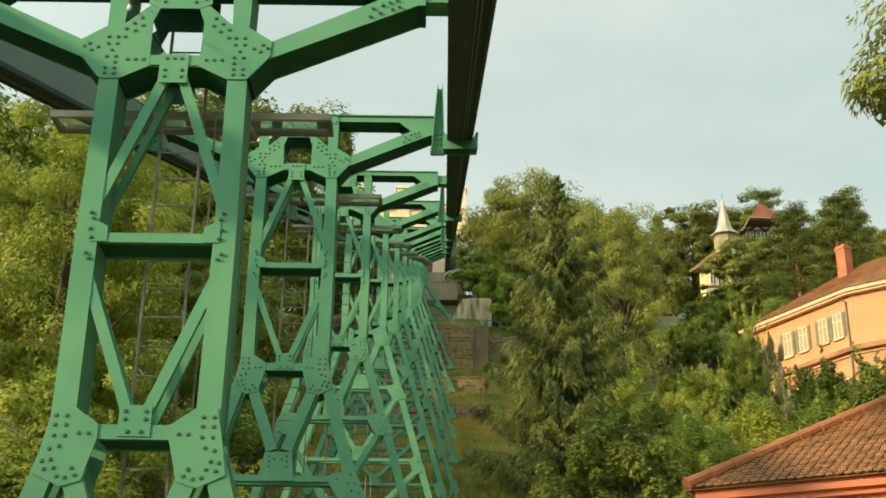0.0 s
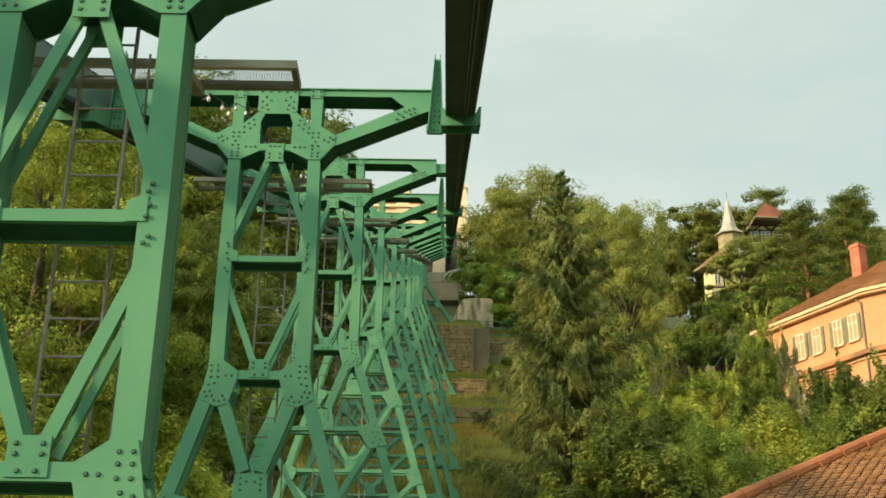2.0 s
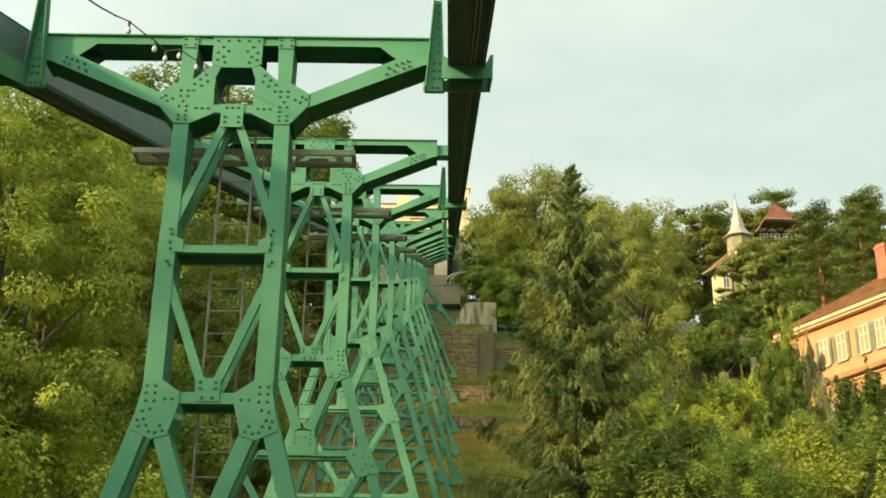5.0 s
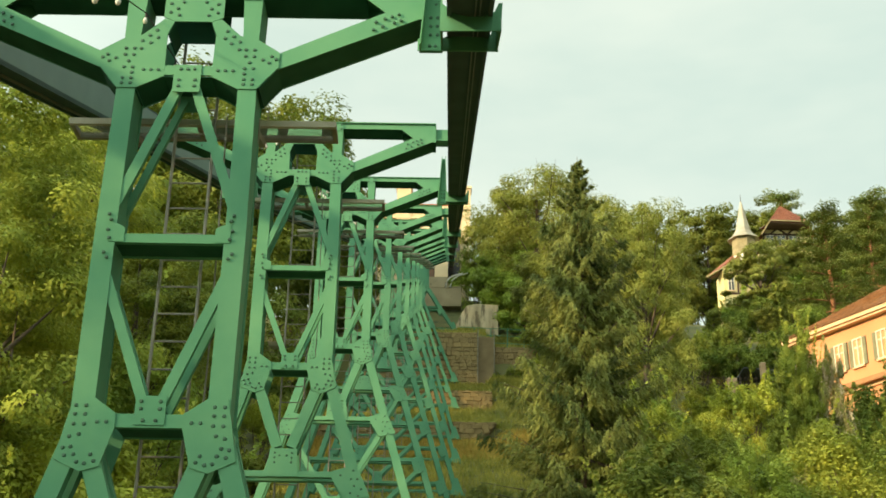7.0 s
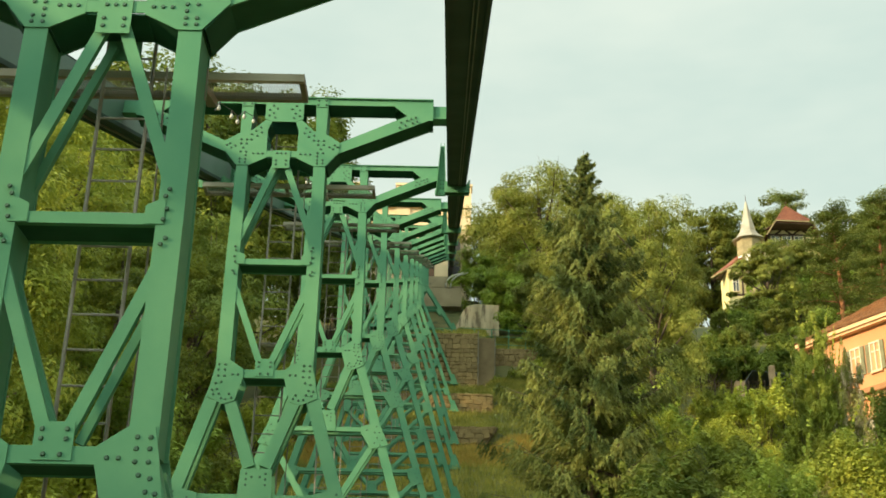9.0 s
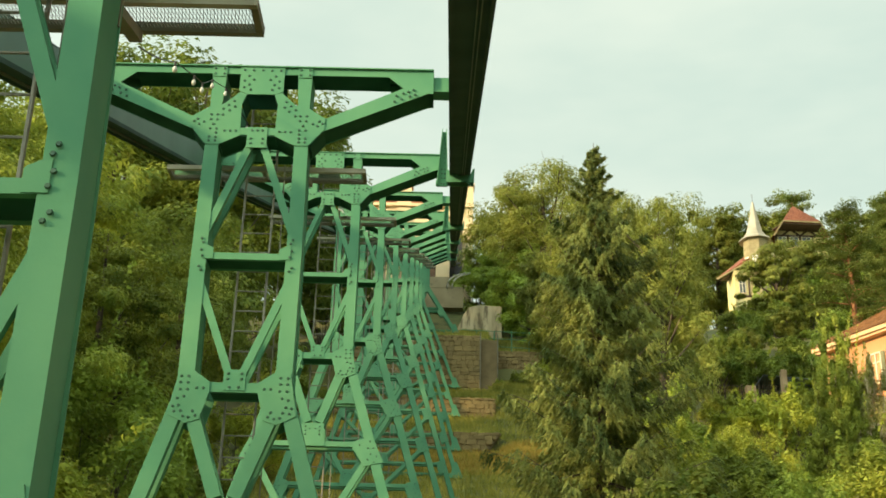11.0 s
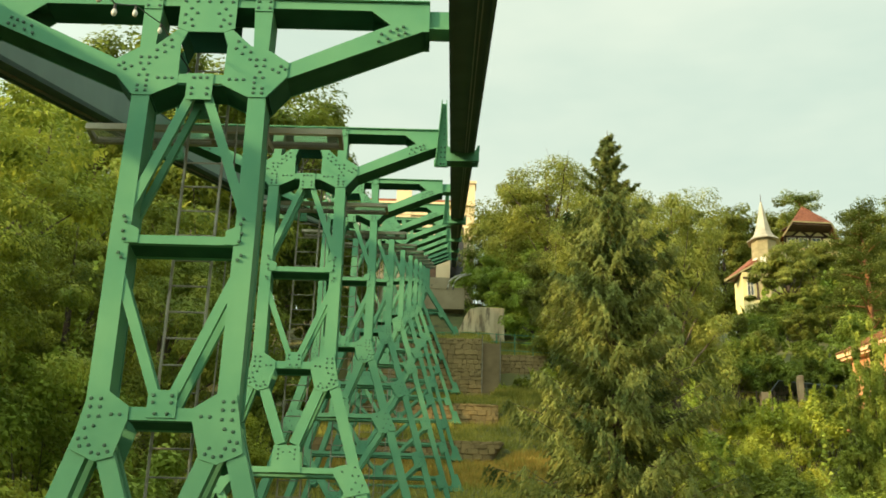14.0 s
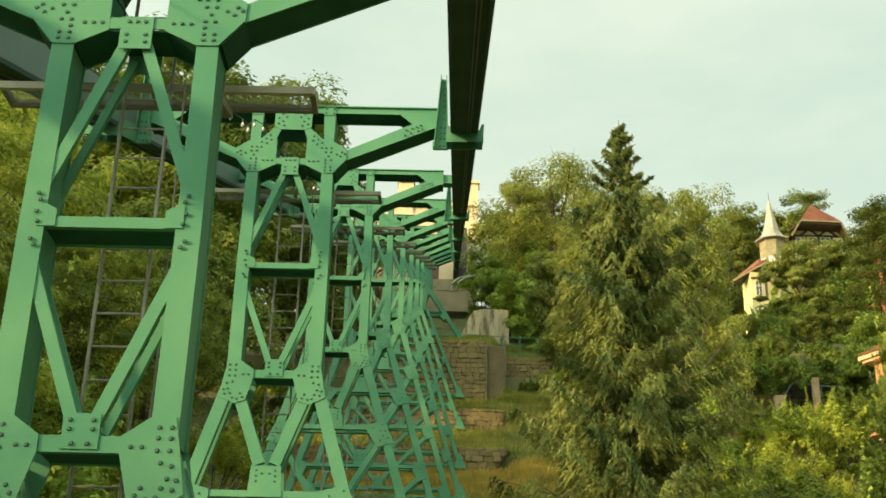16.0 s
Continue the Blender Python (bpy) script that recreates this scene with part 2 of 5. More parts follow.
GLASS = glass_pane("dark_window_glass", (0.05, 0.06, 0.06), 0.05)
CURTAIN = surface("curtained_window", (0.24, 0.20, 0.13), (0.52, 0.44, 0.30), scale=2.0, rough=0.2)
BULB = glass_pane("frosted_bulb", (0.50, 0.50, 0.46), 0.2)


# ---- mesh helpers ----
def part(name, bm, material, parent=None, label="", smooth=False):
    """Links a bmesh as one mesh object under a thing or a part."""
    me = bpy.data.meshes.new(name)
    bmesh.ops.recalc_face_normals(bm, faces=bm.faces)
    bm.to_mesh(me)
    bm.free()
    if smooth:
        me.shade_smooth()
    me.materials.append(material)
    ob = new(name, me)
    ob.parent = parent
    return tagged(ob, label)


def bare(name, verts, faces, material, parent=None, label=""):
    """The same from numpy arrays of corners and four-cornered faces, for large meshes."""
    me = bpy.data.meshes.new(name)
    verts, faces = np.asarray(verts, np.float32), np.asarray(faces, np.int32)
    k = faces.shape[1]
    me.vertices.add(len(verts))
    me.vertices.foreach_set("co", verts.ravel())
    me.loops.add(faces.size)
    me.loops.foreach_set("vertex_index", faces.ravel())
    me.polygons.add(len(faces))
    me.polygons.foreach_set("loop_start", np.arange(0, faces.size, k, dtype=np.int32))
    me.update(calc_edges=True)
    me.validate()
    me.materials.append(material)
    ob = new(name, me)
    ob.parent = parent
    return tagged(ob, label)


def thing(name, label, category, at=(0, 0, 0), turn=0, group="", kind=""):
    ob = new(name)
    ob.matrix_basis = pose(*at, 0, 0, turn)
    return tagged(ob, label, category, group, kind)


def box(bm, x0, x1, y0, y1, z0, z1):
    v = [bm.verts.new((x, y, z)) for x in (x0, x1) for y in (y0, y1) for z in (z0, z1)]
    for f in ((0, 1, 3, 2), (4, 6, 7, 5), (0, 4, 5, 1), (2, 3, 7, 6), (0, 2, 6, 4), (1, 5, 7, 3)):
        bm.faces.new([v[i] for i in f])
    return bm


def plate(bm, outline, y0, y1):
    """An upright plate: an outline of (x, z), from y0 to y1."""
    a = [bm.verts.new((x, y0, z)) for x, z in outline]
    b = [bm.verts.new((x, y1, z)) for x, z in outline]
    bm.faces.new(a)
    bm.faces.new(b)
    for i in range(len(a)):
        j = (i + 1) % len(a)
        bm.faces.new((a[i], a[j], b[j], b[i]))
    return bm


def stick(bm, p, q, w, h=None, up=(0, 1, 0)):
    """A straight bar of rectangular section from p to q; h runs along up."""
    p, q, h = Vector(p), Vector(q), h or w
    d = (q - p).normalized()
    u = Vector(up)
    u = (u - d * u.dot(d)).normalized()
    s = d.cross(u)
    ring = [[bm.verts.new(c + s * a * w / 2 + u * b * h / 2) for a, b in ((-1, -1), (1, -1), (1, 1), (-1, 1))] for c in (p, q)]
    bm.faces.new(ring[0])
    bm.faces.new(ring[1])
    for i in range(4):
        j = (i + 1) % 4
        bm.faces.new((ring[0][i], ring[0][j], ring[1][j], ring[1][i]))
    return bm


def tube(bm, points, radii, sides=8, cap=True):
    """A round bar along points; radii is one number or one for each point."""
    pts = [Vector(p) for p in points]
    rad = [radii] * len(pts) if isinstance(radii, (int, float)) else radii
    rings = []
    for i, p in enumerate(pts):
        d = (pts[min(i + 1, len(pts) - 1)] - pts[max(i - 1, 0)]).normalized()
        u = d.orthogonal().normalized() if abs(d.z) < 0.99 else Vector((1, 0, 0))
        u = (Vector((0, 0, 1)) - d * d.z).normalized() if abs(d.z) < 0.9 else (Vector((1, 0, 0)) - d * d.x).normalized()
        s = d.cross(u)
        rings.append([bm.verts.new(p + (u * math.cos(a) + s * math.sin(a)) * rad[i]) for a in
                      [2 * math.pi * k / sides for k in range(sides)]])
    for a, b in zip(rings, rings[1:]):
        for k in range(sides):
            bm.faces.new((a[k], a[(k + 1) % sides], b[(k + 1) % sides], b[k]))
    if cap:
        bm.faces.new(rings[0])
        bm.faces.new(rings[-1])
    return bm


def rivets_on(bm, spots, y, r=0.0175, face=-1):
    """Domed rivet heads at (x, z) on an upright face at y."""
    for x, z in spots:
        low = [bm.verts.new((x + r * math.cos(a), y, z + r * math.sin(a))) for a in [math.pi / 3 * k for k in range(6)]]
        mid = [bm.verts.new((x + 0.7 * r * math.cos(a), y + face * r * 0.6, z + 0.7 * r * math.sin(a))) for a in
               [math.pi / 3 * k for k in range(6)]]
        for k in range(6):
            bm.faces.new((low[k], low[(k + 1) % 6], mid[(k + 1) % 6], mid[k]))
        bm.faces.new(mid)


# ---- the lie of the land ----
PITCH, RISE = 8.2452, 3.2355  # from pylon to pylon, along and up
LIFT = {4: 0.05, 5: 0.2, 6: 0.4, 7: 0.6, 8: 0.78, 9: 0.9, 10: 1.0, 11: 1.1, 12: 1.2, 13: 1.3}


def line_z(y):
    """The height of the line's datum: it steepens a little towards the top."""
    n = y / PITCH
    k = math.floor(n)
    a, b = (RISE * k + LIFT.get(k, 1.3 if k > 13 else 0.0)), (RISE * (k + 1) + LIFT.get(k + 1, 1.3 if k > 12 else 0.0))
    return a + (b - a) * (n - k)


PROFILE = [(-2500, -16), (-60, -15), (-20, -12), (0, -6.35), (49.5, 13.4), (57.7, 16.9), (66.75, 20.45), (66.8, 21.35), (74.95, 24.75), (75.0, 25.7),
           (83.3, 29.0), (83.35, 32.6), (87.0, 34.3), (90.7, 35.5), (99.0, 38.6), (104.0, 42.0), (108.0, 44.5),
           (112.0, 46.5), (122.0, 49.5), (138.0, 53.5), (165.0, 58.0), (230.0, 62.0), (2500.0, 80.0)]


def land(x, y):
    ys, zs = zip(*PROFILE)
    z = float(np.interp(y, ys, zs))
    off = max(abs(x - 0.5) - 6.0, 0.0) if x < 0.5 else max(x - 4.85, 0.0)
    smooth = float(np.interp(y, (-2500, -60, -20, 0, 49.5, 57.7, 66.5, 74.8, 83.1, 84.9, 85.3, 91.5, 108, 138, 165, 230, 2500),
                             (-16, -15, -12, -6.35, 13.4, 16.9, 20.9, 25.2, 29.4, 29.9, 32.2, 34.9, 43, 53.5, 58, 62, 80)))
    k = min(off / (3.0 if x < 0.5 else 0.6), 1.0)
    z = z * (1 - k) + smooth * k
    if off > 0:
        z += 0.35 * min(off / 8, 1) * noise.noise((x * 0.11, y * 0.11, 0.3)) * (1 if y > -15 else 0.3)
    return z


xs = sorted({4.85, 5.45, 5.5, *[float(v) for v in np.linspace(-60, 70, 105)], *[-2500.0, -1200.0, -600.0, -300.0, -150.0, -90.0, 100.0, 150.0, 300.0, 600.0, 1200.0, 2500.0]})
ys = sorted({*[float(v) for v in np.linspace(-40, 170, 150)], *[p[0] for p in PROFILE], -1200.0, -600.0, -300.0, -150.0, -90.0, 300.0, 600.0, 1200.0})
gv = [(x, y, land(x, y)) for y in ys for x in xs]
w = len(xs)
gf = [(j * w + i, j * w + i + 1, (j + 1) * w + i + 1, (j + 1) * w + i) for j in range(len(ys) - 1) for i in range(w - 1)]
ground = bare("ground", gv, gf, GRASS)
tagged(ground, "dry yellow-green grass slope under the railway", "ground", kind="structure")


# ---- pylons of the hanging railway ----
DEEP = 0.345  # from the front face of a pylon to its rear face
GUSSET = [(0.79, 4.575), (0.60, 4.70), (0.43, 4.745), (0.25, 4.915), (0.165, 4.885), (0.214, 4.755), (0.205, 4.325), (0.440, 4.205),
          (0.605, 4.205), (0.785, 4.425)]
GUSSET_RIVETS = ([(0.49, z) for z in (4.25, 4.30, 4.355, 4.41, 4.60)] + [(0.565, z) for z in (4.25, 4.30, 4.41, 4.60)]
                 + [(0.53, 4.47), (0.49, 4.535), (0.565, 4.535)] + [(x, 4.385) for x in (0.26, 0.325, 0.39)]
                 + [(0.645, 4.50), (0.72, 4.535), (0.70, 4.47), (0.76, 4.505)]
                 + [(0.43, 4.68), (0.37, 4.735), (0.31, 4.79), (0.355, 4.66), (0.295, 4.715), (0.43, 4.60)])
CAP = [(-0.265, 5.262), (0.265, 5.262), (0.265, 4.93), (0.165, 4.885), (-0.165, 4.885), (-0.265, 4.93)]
CAP_RIVETS = [(x, 5.22) for x in (-0.22, -0.11, 0, 0.11, 0.22)] + [(s * x, z) for s in (-1, 1) for x, z in
              ((0.10, 5.09), (0.16, 5.14), (0.15, 5.02), (0.21, 5.07), (0.13, 4.95), (0.21, 4.98))]


def build_pylon(waist, foot, levels, hanger):
    """A riveted lattice pylon. Its head stands at fixed heights over the datum; the legs splay from the waist to the foot."""
    root = thing("pylon", "sunlit green-painted riveted steel railway pylon", "pylon", group="pylons of the railway")
    drop = waist - 1.0  # how much the short pylons lose between the middle bar and the waist
    front, rear = (-0.012, 0.0), (DEEP, DEEP + 0.012)
    for s in (-1, 1):
        # post: channel webs between a front and a rear flange
        bm = bmesh.new()
        lo = 1.40 + drop
        for y0, y1 in ((0.0, 0.014), (DEEP - 0.014, DEEP)):
            plate(bm, [(s * 0.445, 4.5), (s * 0.604, 4.5), (s * 0.624, 2.8), (s * 0.622, lo - 0.1), (s * 0.44, lo - 0.1), (s * 0.450, 2.8)], y0, y1)
        for xa, xb in ((0.463, 0.478), (0.585, 0.598)):
            plate(bm, [(s * xa, 4.6), (s * xb, 4.6), (s * (xb + 0.012), 2.8), (s * xb, lo - 0.1), (s * (xa - 0.01), lo - 0.1)], 0.014, DEEP - 0.014)
        part("post", bm, GREEN, root)
        # head gussets
        for y0, y1 in (front, rear):
            bm = bmesh.new()
            plate(bm, [(s * x, z) for x, z in GUSSET], y0, y1)
            part("head_gusset", bm, GREEN, root)
        # flanges below the gusset edges, painted in the shaded green
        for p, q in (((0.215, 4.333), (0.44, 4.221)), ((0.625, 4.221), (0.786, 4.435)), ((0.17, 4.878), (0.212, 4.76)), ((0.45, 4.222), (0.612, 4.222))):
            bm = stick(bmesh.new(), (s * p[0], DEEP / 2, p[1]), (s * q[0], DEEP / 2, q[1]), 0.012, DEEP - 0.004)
            part("edge_flange", bm, SHADE_GREEN, root)
        bm = bmesh.new()
        plate(bm, [(s * 0.46, 4.6), (s * 0.59, 4.6), (s * 0.60, 5.16), (s * 0.43, 5.16)], 0.0, DEEP)
        plate(bm, [(s * 0.43, 5.13), (s * 0.60, 5.13), (s * 0.60, 5.265), (s * 0.43, 5.265)], -0.012, 0.0)
        part("head_stub", bm, GREEN, root)
        # arm: a deep channel with a haunch at its tip
        bm = bmesh.new()
        for y0, y1 in ((0.0, 0.014), (DEEP - 0.014, DEEP)):
            plate(bm, [(s * 0.75, 4.56), (s * 0.75, 4.40), (s * 2.0, 4.955), (s * 2.06, 4.955), (s * 2.06, 5.262), (s * 1.99, 5.262), (s * 1.70, 5.02)], y0, y1)
            plate(bm, [(s * 1.70, 5.02), (s * 1.99, 5.262), (s * 1.52, 5.262), (s * 1.52, 5.17)], y0 + 0.001, y1 - 0.001)
        part("arm_web", bm, GREEN, root)
        bm = bmesh.new()
        stick(bm, (s * 0.62, DEEP / 2, 4.355), (s * 2.02, DEEP / 2, 4.977), 0.012, DEEP - 0.03)
        stick(bm, (s * 2.02, DEEP / 2, 4.96), (s * 2.06, DEEP / 2, 4.96), 0.012, DEEP - 0.03)
        box(bm, s * 2.045, s * 2.058, 0.014, DEEP - 0.014, 4.96, 5.26)
        part("arm_flange", bm, SHADE_GREEN, root)
        # splayed leg
        knee, toe = (0.555, waist + 0.2), (2.70, foot + 0.25)
        for yy in (0.05, DEEP - 0.05):
            part("leg", stick(bmesh.new(), (s * knee[0], yy, knee[1]), (s * toe[0], yy, toe[1]), 0.165, 0.10), GREEN, root)
        bm = bmesh.new()
        plate(bm, [(s * 2.50, foot + 0.06), (s * 3.02, foot + 0.06), (s * 2.98, foot + 0.14), (s * 2.76, foot + 0.72), (s * 2.58, foot + 0.70)], -0.02, 0.0)
        plate(bm, [(s * 2.50, foot + 0.06), (s * 3.02, foot + 0.06), (s * 2.98, foot + 0.14), (s * 2.76, foot + 0.72), (s * 2.58, foot + 0.70)], DEEP, DEEP + 0.02)
        box(bm, s * 2.44, s * 3.06, -0.12, DEEP + 0.12, foot, foot + 0.06)
        part("foot_plate", bm, GREEN, root)
        # inner leg of the waist
        for yy in (0.05, DEEP - 0.05):
            part("inner_leg", stick(bmesh.new(), (s * 0.50, yy, waist + 0.15), (s * 0.10, yy, waist - 0.95), 0.15, 0.10), GREEN, root)
        # waist gusset
        wz = waist - 0.05
        shape = [(0.60, wz + 0.49), (0.448, wz + 0.49), (0.262, wz + 0.36), (0.262, wz + 0.245), (0.345, wz - 0.06), (0.49, wz - 0.105),
                 (0.695, wz - 0.01), (0.64, wz + 0.30)]
        for y0, y1 in (front, rear):
            bm = bmesh.new()
            plate(bm, [(s * x, z) for x, z in shape], y0, y1)
            part("waist_gusset", bm, GREEN, root)
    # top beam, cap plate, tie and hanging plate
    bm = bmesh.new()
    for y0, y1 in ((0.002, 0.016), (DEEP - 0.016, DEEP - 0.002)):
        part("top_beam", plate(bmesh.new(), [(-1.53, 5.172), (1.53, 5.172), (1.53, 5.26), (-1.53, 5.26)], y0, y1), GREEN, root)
    part("beam_flange", box(bmesh.new(), -1.53, 1.53, 0.016, DEEP - 0.016, 5.172, 5.184), SHADE_GREEN, root)
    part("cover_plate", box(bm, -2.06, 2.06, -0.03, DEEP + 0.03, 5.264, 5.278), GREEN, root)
    # rear plates of the head take the shaded copy of the green
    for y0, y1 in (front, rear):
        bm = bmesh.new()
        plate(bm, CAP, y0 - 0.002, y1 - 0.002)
        part("cap_plate", bm, GREEN if y0 < 0 else SHADE_GREEN, root)
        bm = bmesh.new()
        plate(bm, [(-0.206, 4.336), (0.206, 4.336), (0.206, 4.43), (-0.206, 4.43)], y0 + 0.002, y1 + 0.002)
        part("head_tie", bm, GREEN if y0 < 0 else SHADE_GREEN, root)
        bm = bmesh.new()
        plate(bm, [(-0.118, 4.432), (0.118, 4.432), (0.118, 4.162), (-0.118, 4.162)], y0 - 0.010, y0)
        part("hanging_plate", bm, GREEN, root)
    part("diaphragm", box(bmesh.new(), -0.21, 0.21, 0.004, DEEP - 0.004, 4.322, 4.334), SHADE_GREEN, root)
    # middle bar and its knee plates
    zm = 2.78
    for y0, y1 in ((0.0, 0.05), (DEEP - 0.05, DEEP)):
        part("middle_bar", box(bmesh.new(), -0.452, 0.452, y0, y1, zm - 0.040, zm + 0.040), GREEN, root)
    # plate added under the gap; its shaded green draws a dark strip
    part("bar_soffit", box(bmesh.new(), -0.45, 0.45, 0.05, DEEP - 0.05, zm - 0.038, zm - 0.028), SHADE_GREEN, root)
    for s in (-1, 1):
        bm = bmesh.new()
        plate(bm, [(s * 0.50, zm + 0.135), (s * 0.448, zm + 0.130), (s * 0.385, zm + 0.098), (s * 0.374, zm + 0.085), (s * 0.374, zm - 0.036), (s * 0.50, zm - 0.036)], -0.009, 0.003)
        part("knee_plate", bm, GREEN, root)
    # diagonals above and below the middle bar, front and rear
    pz = 1.40 + drop
    for s in (-1, 1):
        for yy in (0.035, DEEP - 0.035):
            bm = bmesh.new()
            stick(bm, (s * 0.065, yy, 4.25), (s * 0.50, yy, zm + 0.28), 0.085 if yy < 0.1 else 0.06, 0.05)
            part("diagonal", bm, GREEN, root)
            bm = bmesh.new()
            stick(bm, (s * 0.50, yy, zm - 0.30), (s * 0.07, yy, pz), 0.085 if yy < 0.1 else 0.06, 0.05)
            part("diagonal", bm, GREEN, root)
    # waist bar with its plate
    for y0, y1 in ((0.0, 0.05), (DEEP - 0.05, DEEP)):
        part("waist_bar", box(bmesh.new(), -0.27, 0.27, y0, y1, pz - 0.20, pz - 0.09), GREEN, root)
    # same added plate in painted shade, under the waist bars
    part("bar_soffit", box(bmesh.new(), -0.26, 0.26, 0.05, DEEP - 0.05, pz - 0.198, pz - 0.188), SHADE_GREEN, root)
    bm = bmesh.new()
    plate(bm, [(-0.12, pz + 0.055), (0.12, pz + 0.055), (0.12, pz - 0.18), (-0.12, pz - 0.18)], -0.010, 0.0)
    part("waist_plate", bm, GREEN, root)
    # lower bracing: V upon V between the legs
    slope = (2.70 - 0.555) / (waist + 0.2 - foot - 0.25)
    leg_x = lambda z: 0.555 + slope * (waist + 0.2 - z)
    dots = []
    for i, z in enumerate(levels):
        for yy in (0.05, DEEP - 0.05):
            part("cross_bar", stick(bmesh.new(), (-leg_x(z), yy, z - 0.36), (leg_x(z), yy, z - 0.36), 0.085, 0.10), GREEN, root)
        k = 1.0 if i == 0 else 0.8
        for y0, y1 in ((-0.014, 0.0), (DEEP, DEEP + 0.014)):
            bm = plate(bmesh.new(), [(-0.19 * k, z), (0.19 * k, z), (0.22 * k, z - 0.40), (-0.22 * k, z - 0.40)], y0, y1)
            part("centre_gusset", bm, GREEN, root)
        dots += [(sx * 0.12 * k, z - dz) for sx in (-1, 1) for dz in (0.06, 0.13, 0.2)] + [(sx * 0.05, z - 0.1) for sx in (-1, 1)]
        nxt = levels[i + 1] if i + 1 < len(levels) else None
        for s in (-1, 1):
            xz = leg_x(z - 0.4)
            for y0, y1 in ((-0.014, 0.0), (DEEP, DEEP + 0.014)):
                bm = plate(bmesh.new(), [(s * (xz - 0.32 * k), z - 0.31), (s * (xz - 0.06), z - 0.24), (s * (xz + 0.02), z - 0.22), (s * (xz + 0.22 * k), z - 0.66), (s * (xz - 0.12), z - 0.74), (s * (xz - 0.32 * k), z - 0.42)], y0, y1)
                part("leg_gusset", bm, GREEN, root)
            dots += [(s * (xz + dx), z - dz) for dx, dz in ((-0.02, 0.3), (-0.05, 0.42), (0.04, 0.42), (0.0, 0.52), (0.1, 0.56), (-0.2, 0.37), (-0.05, 0.62), (0.06, 0.66))]
            if nxt is not None:
                for yy in (0.05, DEEP - 0.05):
                    part("lower_diagonal", stick(bmesh.new(), (s * (xz - 0.05), yy, z - 0.6), (s * 0.10, yy, nxt - 0.1), 0.11, 0.08), GREEN, root)
    for yy in (0.05, DEEP - 0.05):
        part("foot_bar", stick(bmesh.new(), (-2.68, yy, foot + 0.2), (2.68, yy, foot + 0.2), 0.07, 0.08), GREEN, root)
    # rivet heads
    bm = bmesh.new()
    spots = [(s * x, z) for s in (-1, 1) for x, z in GUSSET_RIVETS]
    wz = waist - 0.05
    waist_rivets = [(0.50, wz + 0.42), (0.58, wz + 0.42), (0.50, wz + 0.35), (0.58, wz + 0.35), (0.50, wz + 0.27), (0.58, wz + 0.27), (0.33, wz + 0.29), (0.40, wz + 0.29),
                    (0.53, wz + 0.19), (0.60, wz + 0.17), (0.58, wz + 0.09), (0.64, wz + 0.08), (0.55, wz + 0.03), (0.62, wz + 0.02), (0.42, wz + 0.03), (0.46, wz - 0.04), (0.52, wz - 0.03), (0.39, wz - 0.02)]
    spots += [(s * x, z) for s in (-1, 1) for x, z in waist_rivets]
    spots += [(s * (0.497 + dx), zm + dz) for s in (-1, 1) for dx, dz in ((0.02, 0.21), (0.0, 0.16), (0.016, 0.07), (0.0, -0.005), (0.028, -0.135), (0.0, -0.178))]
    spots += [(s * x, pz - 0.145) for s in (-1, 1) for x in (0.05,)] + [(s * 0.075, pz + dz) for s in (-1, 1) for dz in (0.01, -0.05)]
    spots += [(s * (0.46 + 0.11 * i), 5.165 + 0.07 * j) for s in (-1, 1) for i in (0, 1) for j in (0, 1)]
    spots += [(s * x, z) for s in (-1, 1) for x, z in ((1.62, 4.91), (1.70, 4.945), (1.60, 4.83), (1.68, 4.865), (1.76, 4.97), (1.82, 4.995), (1.78, 4.905), (1.84, 4.93))]
    spots += dots
    rivets_on(bm, spots, -0.012)
    rivets_on(bm, CAP_RIVETS, -0.014)
    rivets_on(bm, [(s * 0.07, z) for s in (-1, 1) for z in (4.22, 4.28)] + [(x, 4.39) for x in (-0.06, 0, 0.06)], -0.022)
    tagged(part("riveting", bm, SHADED_RIVET, root), kind="stuff")
    # hangers round the girders, at every other pylon; short stubs at the rest
    for s in (-1, 1):
        bm = bmesh.new()
        if hanger:
            plate(bm, [(s * 2.01, 4.60), (s * 2.215, 4.60), (s * 2.215, 4.80), (s * 2.175, 5.76), (s * 2.092, 5.76)], -0.020, -0.006)
            for p, q in (((2.016, 4.60), (2.098, 5.76)), ((2.209, 4.82), (2.172, 5.76))):
                stick(bm, (s * p[0], -0.085, p[1]), (s * q[0], -0.085, q[1]), 0.012, 0.128)
            part("hanger", bm, GREEN, root, "tapered riveted channel holding the girder")
            # cradle under the girder, following its slope
            horns = [(2.195, 4.275), (2.690, 4.285), (2.705, 4.555), (2.672, 4.550), (2.640, 4.470), (2.560, 4.422), (2.430, 4.414), (2.320, 4.440), (2.255, 4.500), (2.195, 4.555)]
            stirrup = part("stirrup", plate(bmesh.new(), [(s * x, z) for x, z in horns], -0.855, -0.840), GREEN, root)
            rear = [(1.995, 4.60), (2.70, 4.605), (2.70, 4.86), (2.66, 4.86), (2.635, 4.775), (2.60, 4.748), (2.25, 4.748), (2.20, 4.72), (1.995, 4.72)]
            part("rear_plate", plate(bmesh.new(), [(s * x, z) for x, z in rear], -0.05, -0.035), GREEN, stirrup)
            for x in (2.200, 2.684):
                bm = bmesh.new()
                side = [bm.verts.new((s * (x + dx), y, z)) for dx in (0.0, 0.012) for y, z in ((-0.84, 4.29), (-0.05, 4.61), (-0.05, 4.85), (-0.84, 4.54))]
